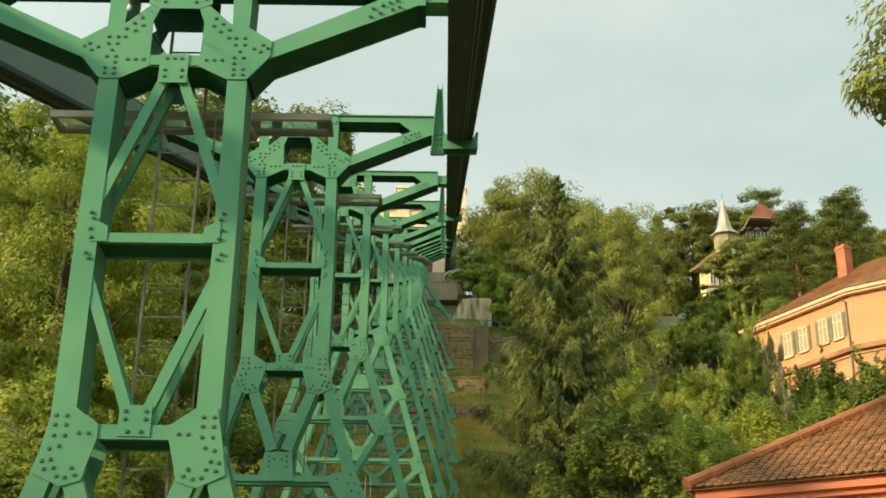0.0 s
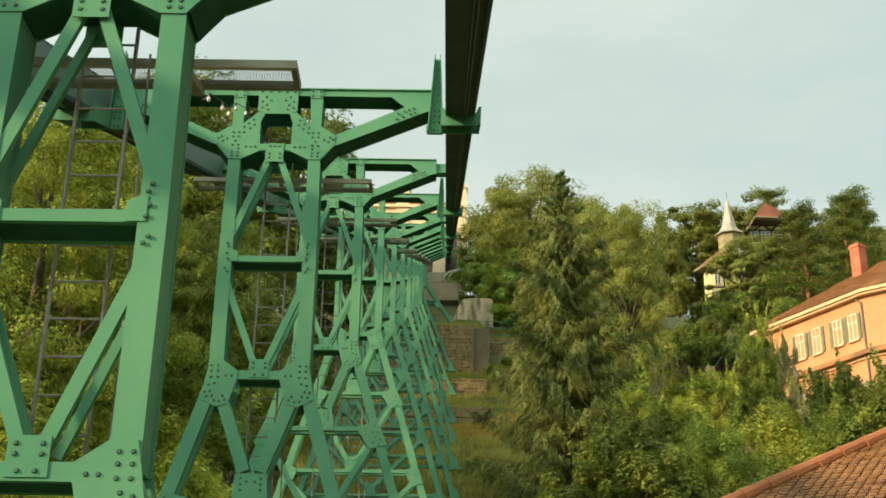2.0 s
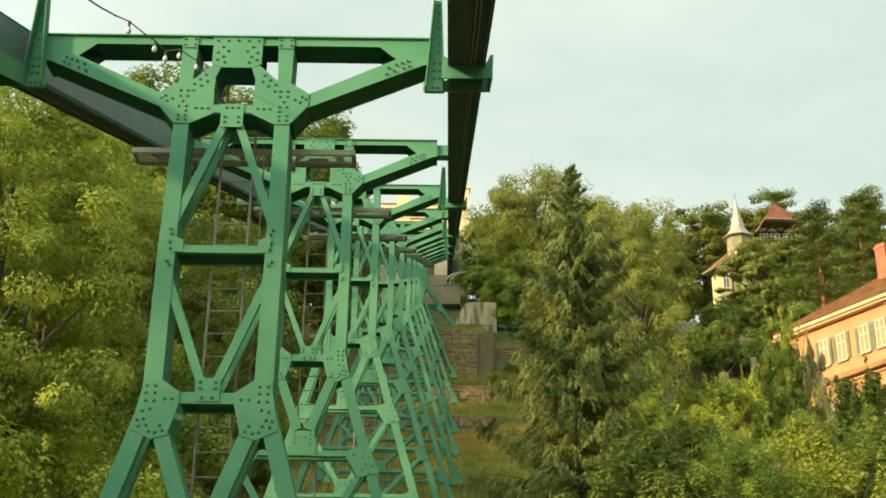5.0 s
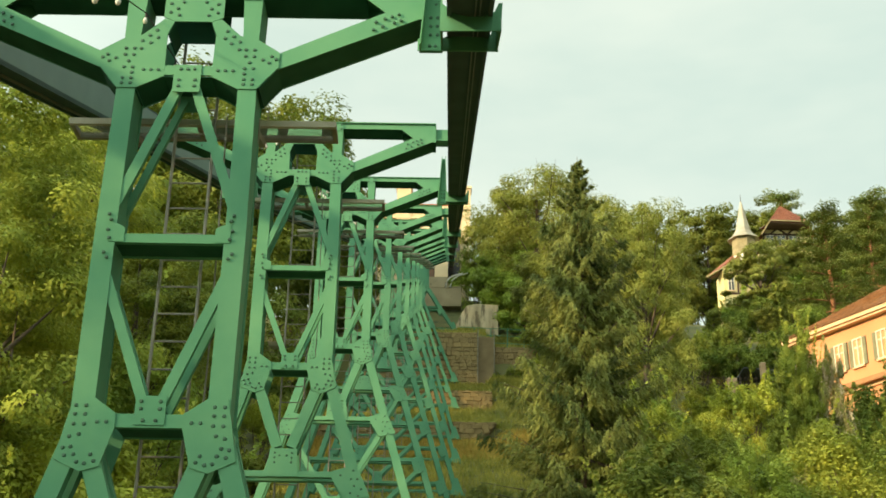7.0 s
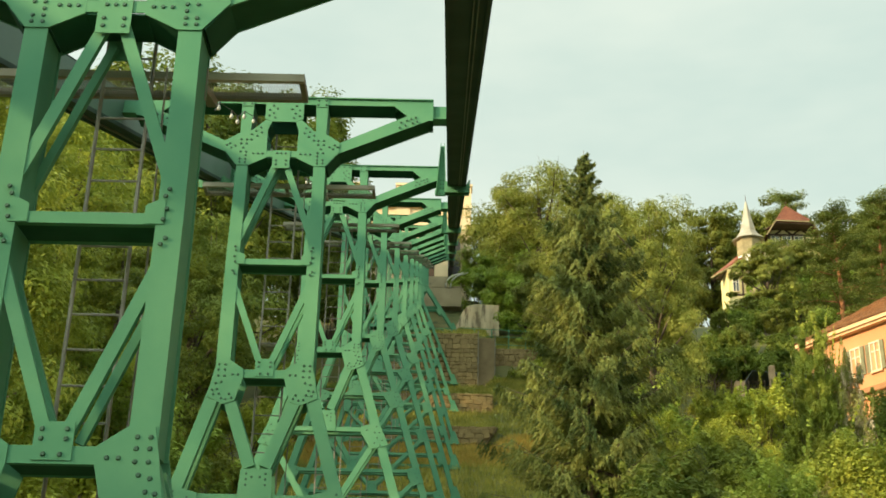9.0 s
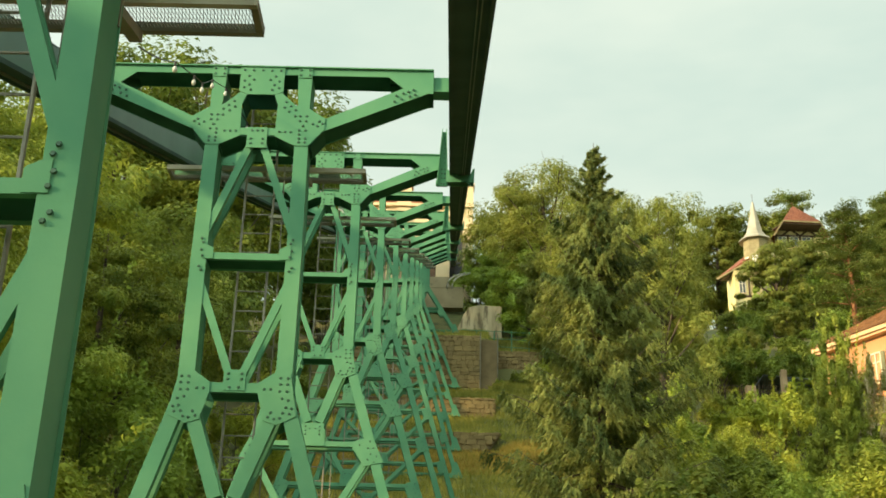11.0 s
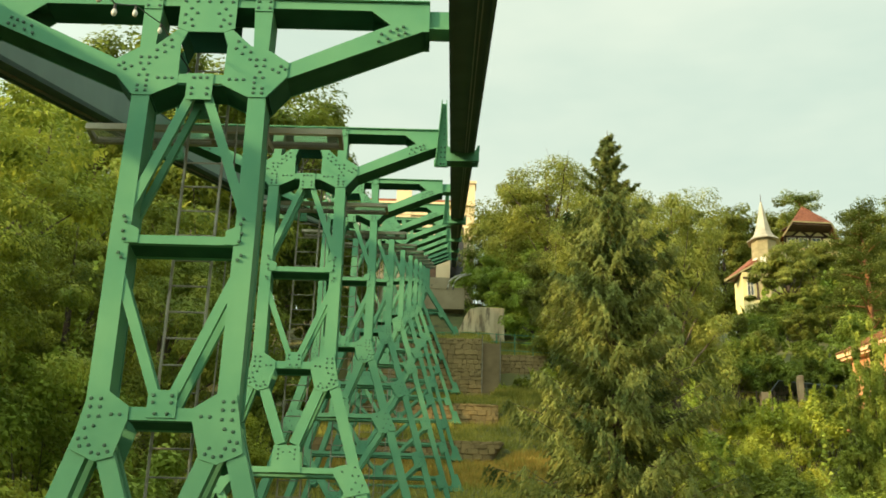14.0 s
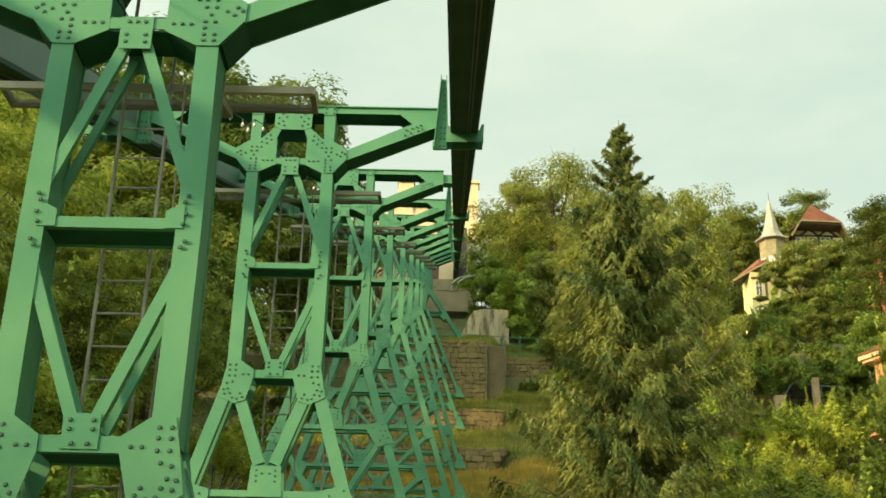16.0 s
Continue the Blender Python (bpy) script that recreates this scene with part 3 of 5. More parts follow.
                for q in ((0, 1, 2, 3), (7, 6, 5, 4), (0, 4, 5, 1), (1, 5, 6, 2), (2, 6, 7, 3), (3, 7, 4, 0)):
                    bm.faces.new([side[i] for i in q])
                part("cheek", bm, GREEN, stirrup)
            bm = bmesh.new()
            rivets_on(bm, [(s * x, z) for x in (2.105, 2.165) for z in (4.68, 4.78, 4.87, 4.96)], -0.020)
            rivets_on(bm, [(s * 2.15, z) for z in np.arange(5.1, 5.7, 0.1)], -0.020, 0.013)
            rivets_on(bm, [(s * x, 4.645) for x in (2.10, 2.15)], -0.05)
            tagged(part("hanger_riveting", bm, SHADED_RIVET, root), kind="stuff")
        else:
            box(bm, s * 2.055, s * 2.265, 0.05, 0.20, 5.02, 5.21)
            box(bm, s * 2.055, s * 2.265, 0.02, 0.23, 5.00, 5.02)
            part("girder_stub", bm, GREEN, root)
    return root


DATUM = {n: (PITCH * n, line_z(PITCH * n)) for n in range(-1, 14)}
tall = {True: build_pylon(0.975, -6.3, (0.0, -2.0, -4.0), True), False: build_pylon(0.975, -6.3, (0.0, -2.0, -4.0), False)}
used = set()
for n in range(-1, 9):
    y, z = DATUM[n]
    src = tall[n % 2 == 1]
    if n % 2 in used:
        copy_thing(src, pose(0, y, z))
    else:
        used.add(n % 2)
        src.matrix_basis = pose(0, y, z)
for n, (waist, foot, levels) in {9: (1.0, -5.45, (0.0, -1.9, -3.7)), 10: (1.2, -4.45, (0.2, -1.6)), 11: (2.2, -1.2, (1.0,)), 12: (2.3, -1.3, (1.1,))}.items():
    ob = build_pylon(waist, foot, levels, n % 2 == 1)
    ob.matrix_basis = pose(0, *DATUM[n])
    ob["label"] = "short green riveted steel pylon high on the slope"

# ---- girders ----
for s in (-1, 1):
    girder = thing("girder", "dark steel running girder hung under the pylon arms", "girder", group="running girders")
    runs = [y for y in (-30.0, *[PITCH * n for n in range(-3, 14)], 116.0)]
    def strip(bm, x0, x1, z0, z1):
        rings = []
        for y in runs:
            zz = line_z(y)
            rings.append([bm.verts.new((s * a, y, zz + b)) for a, b in ((x0, z0), (x1, z0), (x1, z1), (x0, z1))])
        for a, b in zip(rings, rings[1:]):
            for k in range(4):
                bm.faces.new((a[k], a[(k + 1) % 4], b[(k + 1) % 4], b[k]))
        bm.faces.new(rings[0])
        bm.faces.new(rings[-1])
    for name, dims, m in (("lower_flange", (2.25, 2.625, 4.78, 4.815), STEEL), ("inner_web", (2.262, 2.275, 4.815, 5.30), WEB), ("outer_web", (2.600, 2.613, 4.815, 5.30), WEB), ("upper_flange", (2.27, 2.61, 5.30, 5.33), STEEL),
                          ("running_rail", (2.476, 2.487, 4.762, 4.779), RAIL_EDGE), ("running_rail", (2.513, 2.524, 4.762, 4.779), RAIL_EDGE), ("flange_edge", (2.252, 2.29, 4.755, 4.779), STEEL), ("flange_edge", (2.585, 2.623, 4.755, 4.779), STEEL)):
        bm = bmesh.new()
        strip(bm, *dims)
        part(name, bm, m, girder)

# ---- service platforms, ladders ----
platform = thing("service_platform", "brown weathered steel catwalk with a mesh floor behind a pylon head", "platform", group="catwalks behind the pylon heads")
bm = bmesh.new()
part("side_rail", box(bm, -1.15, 1.26, 0.53, 0.57, 4.14, 4.20), SUNLIT_RAIL, platform)
part("side_rail", box(bmesh.new(), -1.15, 1.26, 0.80, 0.84, 4.14, 4.20), RUST, platform)
for x in (-1.15, 0.0, 1.22):
    bm = bmesh.new()
    box(bm, x, x + 0.04, 0.57, 0.80, 4.142, 4.198)
    part("cross_rail", bm, RUST, platform)
bm = bmesh.new()
for i in range(122):
    x = -1.11 + i * 0.0192
    stick(bm, (x, 0.57, 4.165), (x + 0.045, 0.80, 4.165), 0.0030, 0.0030, (0, 0, 1))
    stick(bm, (x + 0.045, 0.57, 4.170), (x, 0.80, 4.170), 0.0030, 0.0030, (0, 0, 1))
tagged(part("mesh_floor", bm, SKY_PALE_MESH, platform, "expanded metal mesh coloured pale like the sky behind"), kind="stuff")
for x in (-0.56, 0.56):
    bm = bmesh.new()
    stick(bm, (x, 0.34, 3.98), (x, 0.82, 4.11), 0.07, 0.06, (0, 0, 1))
    box(bm, x - 0.05, x + 0.05, 0.313, 0.345, 3.85, 4.10)
    part("bracket", bm, RUST, platform)
ladder = thing("ladder", "thin brownish steel ladder fixed behind a pylon", "ladder", group="ladders behind the pylons")
for x in (-0.15, 0.19):
    bm = bmesh.new()
    tube(bm, [(x, 0.44, -6.0), (x, 0.44, 4.95)], 0.0145, 6)
    part("ladder_side", bm, LADDER, ladder)
for z in np.arange(-5.8, 4.9, 0.245):
    bm = bmesh.new()
    tube(bm, [(-0.15, 0.44, z), (0.19, 0.44, z)], 0.009, 5)
    part("rung", bm, LADDER, ladder)
first = True
for n in range(-1, 11):
    if first:
        platform.matrix_basis = ladder.matrix_basis = pose(0, *DATUM[n])
        first = False
        continue
    copy_thing(platform, pose(0, *DATUM[n]))
    copy_thing(ladder, pose(0, *DATUM[n]))

# thin service cables hanging beside the ladders
for n in range(-1, 9):
    line = thing("service_cable", "thin brown cable hanging beside a pylon ladder", "cable", at=(0, *DATUM[n]), group="service cables")
    part("cable", tube(bmesh.new(), [(0.30, 0.40, 4.15), (0.33, 0.42, 2.0), (0.31, 0.43, 0.2), (0.34, 0.43, -4.5)], 0.008, 5), LADDER, line)


# ---- trees ----
def leaves(name, centres, outward, size, material, parent, rng, slim=0.62, droop=None, spread=0.35, label=""):
    """Many small bent leaves, each one pointed blade, turned roughly outwards."""
    k = len(centres)
    nrm = outward + rng.normal(0, 0.30, (k, 3))
    nrm /= np.linalg.norm(nrm, axis=1, keepdims=True) + 1e-9
    a = rng.normal(0, 1, (k, 3)) if droop is None else droop + rng.normal(0, spread, (k, 3))
    a -= nrm * (a * nrm).sum(1, keepdims=True)
    a /= np.linalg.norm(a, axis=1, keepdims=True) + 1e-9
    b = np.cross(nrm, a)
    s = (size * rng.uniform(0.65, 1.35, k))[:, None]
    v = np.stack([centres - a * s * 0.7 + b * s * slim, centres - a * s * 0.7 - b * s * slim, centres + a * s], 1).reshape(-1, 3)
    f = np.arange(3 * k).reshape(-1, 3)
    return bare(name, v, f, material, parent, label)


def ball(rng, k):
    d = rng.normal(0, 1, (k, 3))
    return d / np.linalg.norm(d, axis=1, keepdims=True)


def wood(root, limbs, material, name="trunk"):
    bm = bmesh.new()
    for pts, r0, r1 in limbs:
        n = len(pts)
        tube(bm, pts, [r0 + (r1 - r0) * i / (n - 1) for i in range(n)], 7)
    return part(name, bm, material, root, smooth=True)


def broad_tree(seed, tall, wide, bare_part, clumps, per, leaf, paint, label, bark=BARK, squash=0.62, twigs=0, tight=1.0):
    """A broadleaf tree: trunk, forked limbs, and a crown of leaf clumps with gaps and an uneven outline."""
    rng = np.random.default_rng(seed)
    root = thing("tree", label, "tree")
    lift = tall * bare_part
    mid = np.array([0, 0, (tall + lift) / 2])
    half = np.array([wide, wide, (tall - lift) / 2])
    d = ball(rng, clumps)
    r = rng.uniform(0.25, 1.0, clumps) ** 0.45
    bulge = 1 + 0.22 * np.sin(3 * np.arctan2(d[:, 1], d[:, 0]) + seed) + 0.15 * np.sin(5 * d[:, 2] + seed)
    c = mid + d * (r * bulge)[:, None] * half * 0.88
    c[:, 2] = np.clip(c[:, 2], lift * 0.8, tall - 0.2)
    size = rng.uniform(0.12, 0.27, clumps) * wide * (1.1 if clumps < 120 else 0.95) * tight
    pts, out = [], []
    for ci, si in zip(c, size):
        o = ball(rng, per)
        o[:, 2] += 0.25
        rr = si * rng.uniform(0.35, 1.0, per) ** 0.6
        pts.append(ci + o * rr[:, None] * np.array([1.15, 1.15, squash]))
        out.append(o * 0.8 + np.array([0, 0, 0.5]) + (ci - mid) / np.linalg.norm(half) * 0.8)
    way = np.concatenate(out) * np.array([1, 1, 0])
    leaves("crown", np.concatenate(pts), np.concatenate(out), leaf * 1.2, paint, root, rng, 0.44, way * 0.6 - np.array([0, 0, 0.7]), 0.55)
    limbs = []
    lean = rng.normal(0, 0.03, 2) * tall
    top = [(lean[0] * k, lean[1] * k, tall * 0.9 * k) for k in (0, 0.25, 0.5, 0.75, 1.0)]
    limbs.append(([(0, 0, -0.8), *top[1:]], 0.022 * tall + 0.04, 0.03))
    for i in rng.choice(clumps, min(22, clumps), replace=False):
        k = rng.uniform(0.25, 0.75)
        start = np.array([lean[0] * k, lean[1] * k, max(min(c[i][2] * rng.uniform(0.5, 0.8), tall * 0.8), lift * 0.5)])
        bend = (start + c[i]) / 2 + rng.normal(0, 0.25, 3)
        limbs.append(([tuple(start), tuple(bend), tuple(c[i])], 0.006 * tall + 0.02, 0.012))
    for i in np.argsort(-c[:, 2])[:twigs]:  # bare twigs standing out of the upper crown
        way = d[i] * 0.5 + np.array([0, 0, 0.8]) + rng.normal(0, 0.35, 3)
        tip = c[i] + way * rng.uniform(0.4, 0.85)
        limbs.append(([tuple(c[i] - way * 0.4), tuple((c[i] + tip) / 2 + rng.normal(0, 0.08, 3)), tuple(tip)], 0.012, 0.004))
    wood(root, limbs, bark)
    return root


def bush(seed, tall, wide, clumps, per, leaf, paint, label):
    """A shrub of many stems, leafy down to the ground."""
    rng = np.random.default_rng(seed)
    root = thing("bush", label, "bush")
    ang, rad = rng.uniform(0, 2 * np.pi, clumps), wide * np.sqrt(rng.uniform(0, 1, clumps))
    top = tall * (1 - 0.55 * (rad / wide) ** 2) * rng.uniform(0.75, 1.08, clumps)
    c = np.stack([rad * np.cos(ang), rad * np.sin(ang), top * rng.uniform(0.35, 1.0, clumps) ** 0.5], 1)
    pts, out = [], []
    for ci in c:
        si = rng.uniform(0.09, 0.24) * wide
        o = ball(rng, per)
        rr = si * rng.uniform(0.3, 1.0, per) ** 0.6
        pts.append(ci + o * rr[:, None])
        out.append(o * 0.7 + np.array([0, 0, 0.7]))
    for ci in c[rng.choice(clumps, 16)]:
        k = 70
        t = rng.uniform(0, 1, k)
        way = np.array([ci[0] / wide * 0.6, ci[1] / wide * 0.6, 1.0]) + rng.normal(0, 0.25, 3)
        shoot = ci + way * (t * rng.uniform(0.5, 1.15))[:, None] * (0.25 * tall) + rng.normal(0, 0.07, (k, 3)) * (1.3 - t)[:, None]
        pts.append(shoot)
        out.append(np.tile(way, (k, 1)) * 0.3 + ball(rng, k))
    leaves("foliage", np.concatenate(pts), np.concatenate(out), leaf, paint, root, rng)
    stems = [([(0.2 * ci[0], 0.2 * ci[1], -0.5), (0.6 * ci[0], 0.6 * ci[1], ci[2] * 0.55), tuple(ci)], 0.03, 0.008) for ci in c[:24]]
    wood(root, stems, BARK, "branchwork")
    return root


def spruce(seed, tall, wide, label, whorls=26, paint=NEEDLE, dense=1.0):
    """A spruce: a straight trunk, whorls of drooping branches, and from each a curtain of hanging needle sprays."""
    rng = np.random.default_rng(seed)
    root = thing("spruce", label, "tree")
    limbs = [([(0, 0, -0.8), (0.05, 0, tall * 0.5), (0, 0, tall * 1.022)], 0.24, 0.008)]
    pts, out, drp = [], [], []
    for i in range(whorls):
        k = i / (whorls - 1)
        z = tall * (0.04 + 0.945 * k ** 0.86)
        reach = wide * (1 - k) ** 0.90 * (0.85 if k < 0.06 else 1.0) + 0.14
        count = 8
        for j in range(count):
            a = 2 * math.pi * (j + rng.uniform(-0.35, 0.35)) / count + i * 1.1
            ln = reach * rng.uniform(0.62, 1.2)
            zz = z + rng.uniform(-0.22, 0.22)
            far = np.array([math.cos(a), math.sin(a), 0.0])
            side = np.array([-math.sin(a), math.cos(a), 0.0])

            def along(t):
                h = ln * (-0.20 + 0.75 * k + 2.2 * max(k - 0.84, 0)) * t - ln * 0.16 * (1 - k) * np.sin(np.pi * t * 0.8) + 0.14 * ln * t ** 4
                return far * (ln * t)[:, None] + np.array([0, 0, 1.0]) * (zz + h)[:, None]

            q = along(np.array([0.0, 0.5, 1.0]))
            limbs.append(([tuple(p) for p in q], 0.028 * (1 - k) + 0.008, 0.005))
            n = int((14 + 23 * ln) * dense * (1.0 if k < 0.84 else 0.75))
            t = rng.uniform(0.03, 1.0, n) ** 0.85
            w = rng.uniform(-1, 1, n) * (0.34 if k < 0.84 else 0.16) * ln * (1.10 - t)
            start = along(t) + side * w[:, None]
            start[:, 2] -= np.abs(w) * 0.30
            if k < 0.84:
                hang = far * 0.55 + side * np.sign(w)[:, None] * 0.28 + np.array([0, 0, -0.9]) + rng.normal(0, 0.16, (n, 3))
                long = rng.uniform(0.18, 0.46, n) * min(ln / 1.3, 1.0) * (1 - 0.35 * k) + 0.06
            else:
                hang = far * 0.9 + side * np.sign(w)[:, None] * 0.5 + np.array([0, 0, 0.45]) + rng.normal(0, 0.2, (n, 3))
                long = rng.uniform(0.06, 0.15, n)
            hang /= np.linalg.norm(hang, axis=1, keepdims=True)
            m = 13
            s = np.linspace(-0.12, 1.0, m)
            p = start[:, None, :] + hang[:, None, :] * (long[:, None] * s)[:, :, None]
            thin = (0.034 * (1.08 - np.clip(s, 0, 1)))[None, :, None]
            off = rng.normal(0, 1, p.shape) * thin
            pts.append((p + off).reshape(-1, 3))
            out.append((off * 8 + far * 0.55 + np.array([0, 0, 0.45])).reshape(-1, 3))
            drp.append(np.repeat(hang, m, 0))
    leaves("needle_sprays", np.concatenate(pts), np.concatenate(out), 0.095 / dense ** 0.5, paint, root, rng, 0.24, np.concatenate(drp), 0.26)
    wood(root, limbs, BARK)
    return root


def pine(seed, tall, wide, label):
    """A pine: a long orange trunk and flat tiers of needles."""
    rng = np.random.default_rng(seed)
    root = thing("pine", label, "tree")
    limbs = [([(0, 0, -0.8), (0.15, 0.1, tall * 0.5), (0, 0, tall * 0.97)], 0.26, 0.05)]
    pts, out = [], []
    for i in range(38):
        k = 0.16 + 0.82 * i / 37
        a, ln = i * 2.4, wide * min(1.18 - 0.95 * k, 0.98) * rng.uniform(0.6, 1.15)
        tip = np.array([math.cos(a) * ln, math.sin(a) * ln, tall * k + 0.06 * ln])
        limbs.append(([(0, 0, tall * k - 0.2), tuple(tip * (0.5, 0.5, 1)), tuple(tip)], 0.05, 0.012))
        for t in (0.4, 0.6, 0.8, 0.95, 1.05):
            m = 110
            o = ball(rng, m) * rng.uniform(0.2, 1.0, (m, 1)) ** 0.7
            pts.append(tip * (t, t, 1) + rng.normal(0, 0.28, 3) * (1, 1, 0.4) + o * np.array([0.85, 0.85, 0.20]))
            out.append(o * 0.5 + np.array([0, 0, 0.8]))
    leaves("needles", np.concatenate(pts), np.concatenate(out), 0.14, PINE_NEEDLE, root, rng, 0.30)
    wood(root, limbs, PINE_BARK)
    return root


placed = set()


def plant(kinds, spots, group=""):
    """Sets out trees: the first of a kind where it is first wanted, copies after that."""
    for kind, x, y, size, turn in spots:
        src, h = kinds[kind]
        wide = size if isinstance(size, tuple) else (size, size, size)
        m = Matrix.Translation((x, y, land(x, y) - 0.1)) @ pose(0, 0, 0, 0, 0, turn) @ Matrix.Diagonal((*wide, 1))
        if group:
            src["group"] = group
        if kind in placed:
            copy_thing(src, m @ Matrix.Diagonal([1 / k for k in src.scale] + [1]))
        else:
            placed.add(kind)
            src.matrix_basis = m


near = {
    "ash": (broad_tree(3, 16, 4.2, 0.12, 180, 420, 0.068, LEAF_W, "tall sunlit yellow-green broadleaf tree"), 16),
    "maple": (broad_tree(5, 15, 4.0, 0.10, 180, 420, 0.068, LEAF_W, "tall mid-green broadleaf tree beside the railway"), 15),
    "oak": (broad_tree(8, 15, 4.6, 0.10, 170, 380, 0.075, LEAF_C, "dense dark green broadleaf tree"), 15),
    "far": (broad_tree(9, 15, 4.6, 0.10, 95, 215, 0.135, LEAF_C, "dark broadleaf tree deeper in the wood"), 15),
    "far_light": (broad_tree(10, 15, 4.4, 0.10, 95, 215, 0.135, LEAF_W, "mid-green broadleaf tree deeper in the wood"), 15),
}
# unseen wood added on the line's low side to shade the lower pylons' feet
plant(near, [
    ("far", -13.0, -7.0, 1.0, 20), ("far", -12.8, 1.5, 1.12, 140), ("far_light", -13.0, 9.5, 1.06, 250), ("far", -21.5, 19.5, 1.0, 90), ("far", -19.5, 5.0, 1.2, 200), ("far_light", -20.5, 12.5, 1.05, 310),
], "broadleaf trees of the wood")
# wood beside the line, 27 to 78 m up the line
plant(near, [
    ("ash", -9.2, 27, 0.92, 0), ("far", -15.0, 30, 1.0, 10), ("far", -19, 34, 1.2, 260), ("ash", -11.0, 36, 0.95, 130), ("far", -16.5, 40, 1.15, 220),
    ("maple", -8.6, 42, 0.78, 200), ("far_light", -14, 50, 1.15, 300), ("oak", -8.6, 52, 0.76, 80), ("far", -22, 52, 1.25, 30), ("far_light", -17, 60, 1.2, 60),
    ("far", -9.6, 61, 0.85, 150), ("far", -26, 66, 1.3, 240), ("far_light", -12.0, 72, 1.2, 20), ("far", -18, 74, 1.52, 190), ("far", -14.5, 78, 1.62, 330), ("far", -23, 78, 1.45, 40),
], "broadleaf trees of the wood")
# wood beside the line, 82 to 112 m up the line
plant(near, [
    ("far", -11.2, 82, 1.52, 310), ("far", -7.5, 90, 0.6, 300), ("far_light", -14, 92, 1.5, 120), ("far", -10.2, 96, 1.45, 70), ("far", -7.2, 103, 0.85, 200),
    ("far", -10.5, 104, 1.1, 250), ("far", -6.2, 109, 0.7, 10), ("far", -9.5, 112, 1.0, 100),
], "broadleaf trees of the wood")
rightside = {
    "lime": (broad_tree(11, 14, 4.4, 0.05, 190, 360, 0.072, LEAF_D, "olive-green lime tree full of pale seeds"), 14),
    "robinia": (broad_tree(13, 14, 3.8, 0.15, 200, 190, 0.075, LEAF_D, "thinly leaved tree with bare twigs at its top", twigs=60), 14),
    "hazel": (broad_tree(17, 9, 3.4, 0.02, 100, 260, 0.12, LEAF_E, "low bright green hazel tree"), 9),
    "dark": (broad_tree(19, 12, 4.2, 0.03, 105, 230, 0.145, LEAF_H, "dark green broadleaf tree on the hillside"), 12),
    "olive": (broad_tree(21, 13, 4.2, 0.04, 110, 260, 0.135, LEAF_D, "olive-green broadleaf tree on the hillside"), 13),
    "hill": (broad_tree(61, 23, 5.2, 0.12, 190, 210, 0.19, LEAF_H, "tall dark green broadleaf tree behind the villa"), 23),
    "light": (broad_tree(22, 9.4, 3.9, 0.10, 80, 200, 0.14, LEAF_D, "olive-green tree in flat layers before the villa", squash=0.30), 9),
}
# hillside of the villas, 62 to 101 m up the line
plant(rightside, [
    ("lime", 12.4, 62, (0.72, 0.72, 1.10), 0), ("lime", 11.2, 71, (0.8, 0.8, 1.06), 110), ("dark", 10.5, 76, 0.65, 30), ("hazel", 26, 78, 0.7, 90), ("dark", 9.8, 84.5, 0.45, 30),
    ("dark", 22.0, 85, 0.36, 140), ("olive", 14.6, 86, (0.75, 0.75, 0.85), 300), ("olive", 9.4, 88, (0.62, 0.62, 0.72), 240), ("dark", 27, 92, 0.34, 70), ("hazel", 8.8, 93, 0.85, 90),
    ("robinia", 9.8, 94, (1.5, 1.5, 1.13), 0), ("dark", 19.4, 97, 0.5, 10), ("hazel", 8.6, 99, 0.95, 0), ("dark", 24.3, 100, 0.22, 170), ("light", 28.6, 101, (0.74, 0.74, 0.94), 200),
], "broadleaf trees by the villas")
# hillside of the villas, 101 to 152 m up the line
plant(rightside, [
    ("hazel", 6.6, 101.5, 0.45, 10), ("hazel", 6.0, 104, 0.80, 80), ("light", 32.6, 106, (0.85, 0.85, 0.98), 250), ("olive", 15, 108, 0.9, 60), ("light", 34.5, 108, 0.8, 10),
    ("olive", 7.2, 109, (1.0, 1.0, 1.1), 180), ("olive", 9.5, 114, 0.9, 20), ("olive", 19, 120, 0.9, 170), ("dark", 15.5, 122, 1.15, 250), ("light", 42, 122, 0.8, 100),
    ("light", 37.5, 126, 0.85, 20), ("dark", 23.5, 128, (0.85, 0.85, 1.12), 320), ("dark", 58, 140, 1.2, 20), ("dark", 50, 150, 1.3, 100), ("olive", 31, 152, (1.0, 1.0, 1.35), 300),
], "broadleaf trees by the villas")
# hillside of the villas, 156 to 163 m up the line
plant(rightside, [
    ("hill", 54, 156, 0.88, 130), ("hill", 36.0, 157, 1.0, 200), ("hill", 60, 158, 0.92, 250), ("hill", 41.8, 160, (0.94, 0.94, 1.0), 10), ("hill", 46, 163, (0.98, 0.98, 1.07), 50),
], "broadleaf trees by the villas")
fir = spruce(23, 13.9, 3.7, "tall spruce with drooping sunlit sprays")
fir.matrix_basis = pose(6.95, 41.2, land(6.95, 41.2))
pines = {"pine": (pine(29, 12, 4.0, "pine with an orange trunk and flat tiers"), 12)}
plant(pines, [("pine", 31.5, 91, (1.05, 1.05, 1.0), 0), ("pine", 37.2, 97, (0.9, 0.9, 0.98), 140), ("pine", 40, 104, 1.1, 60), ("pine", 46, 120, 1.25, 220), ("pine", 49.5, 166, (1.55, 1.55, 2.3), 80)], "pines on the hillside")
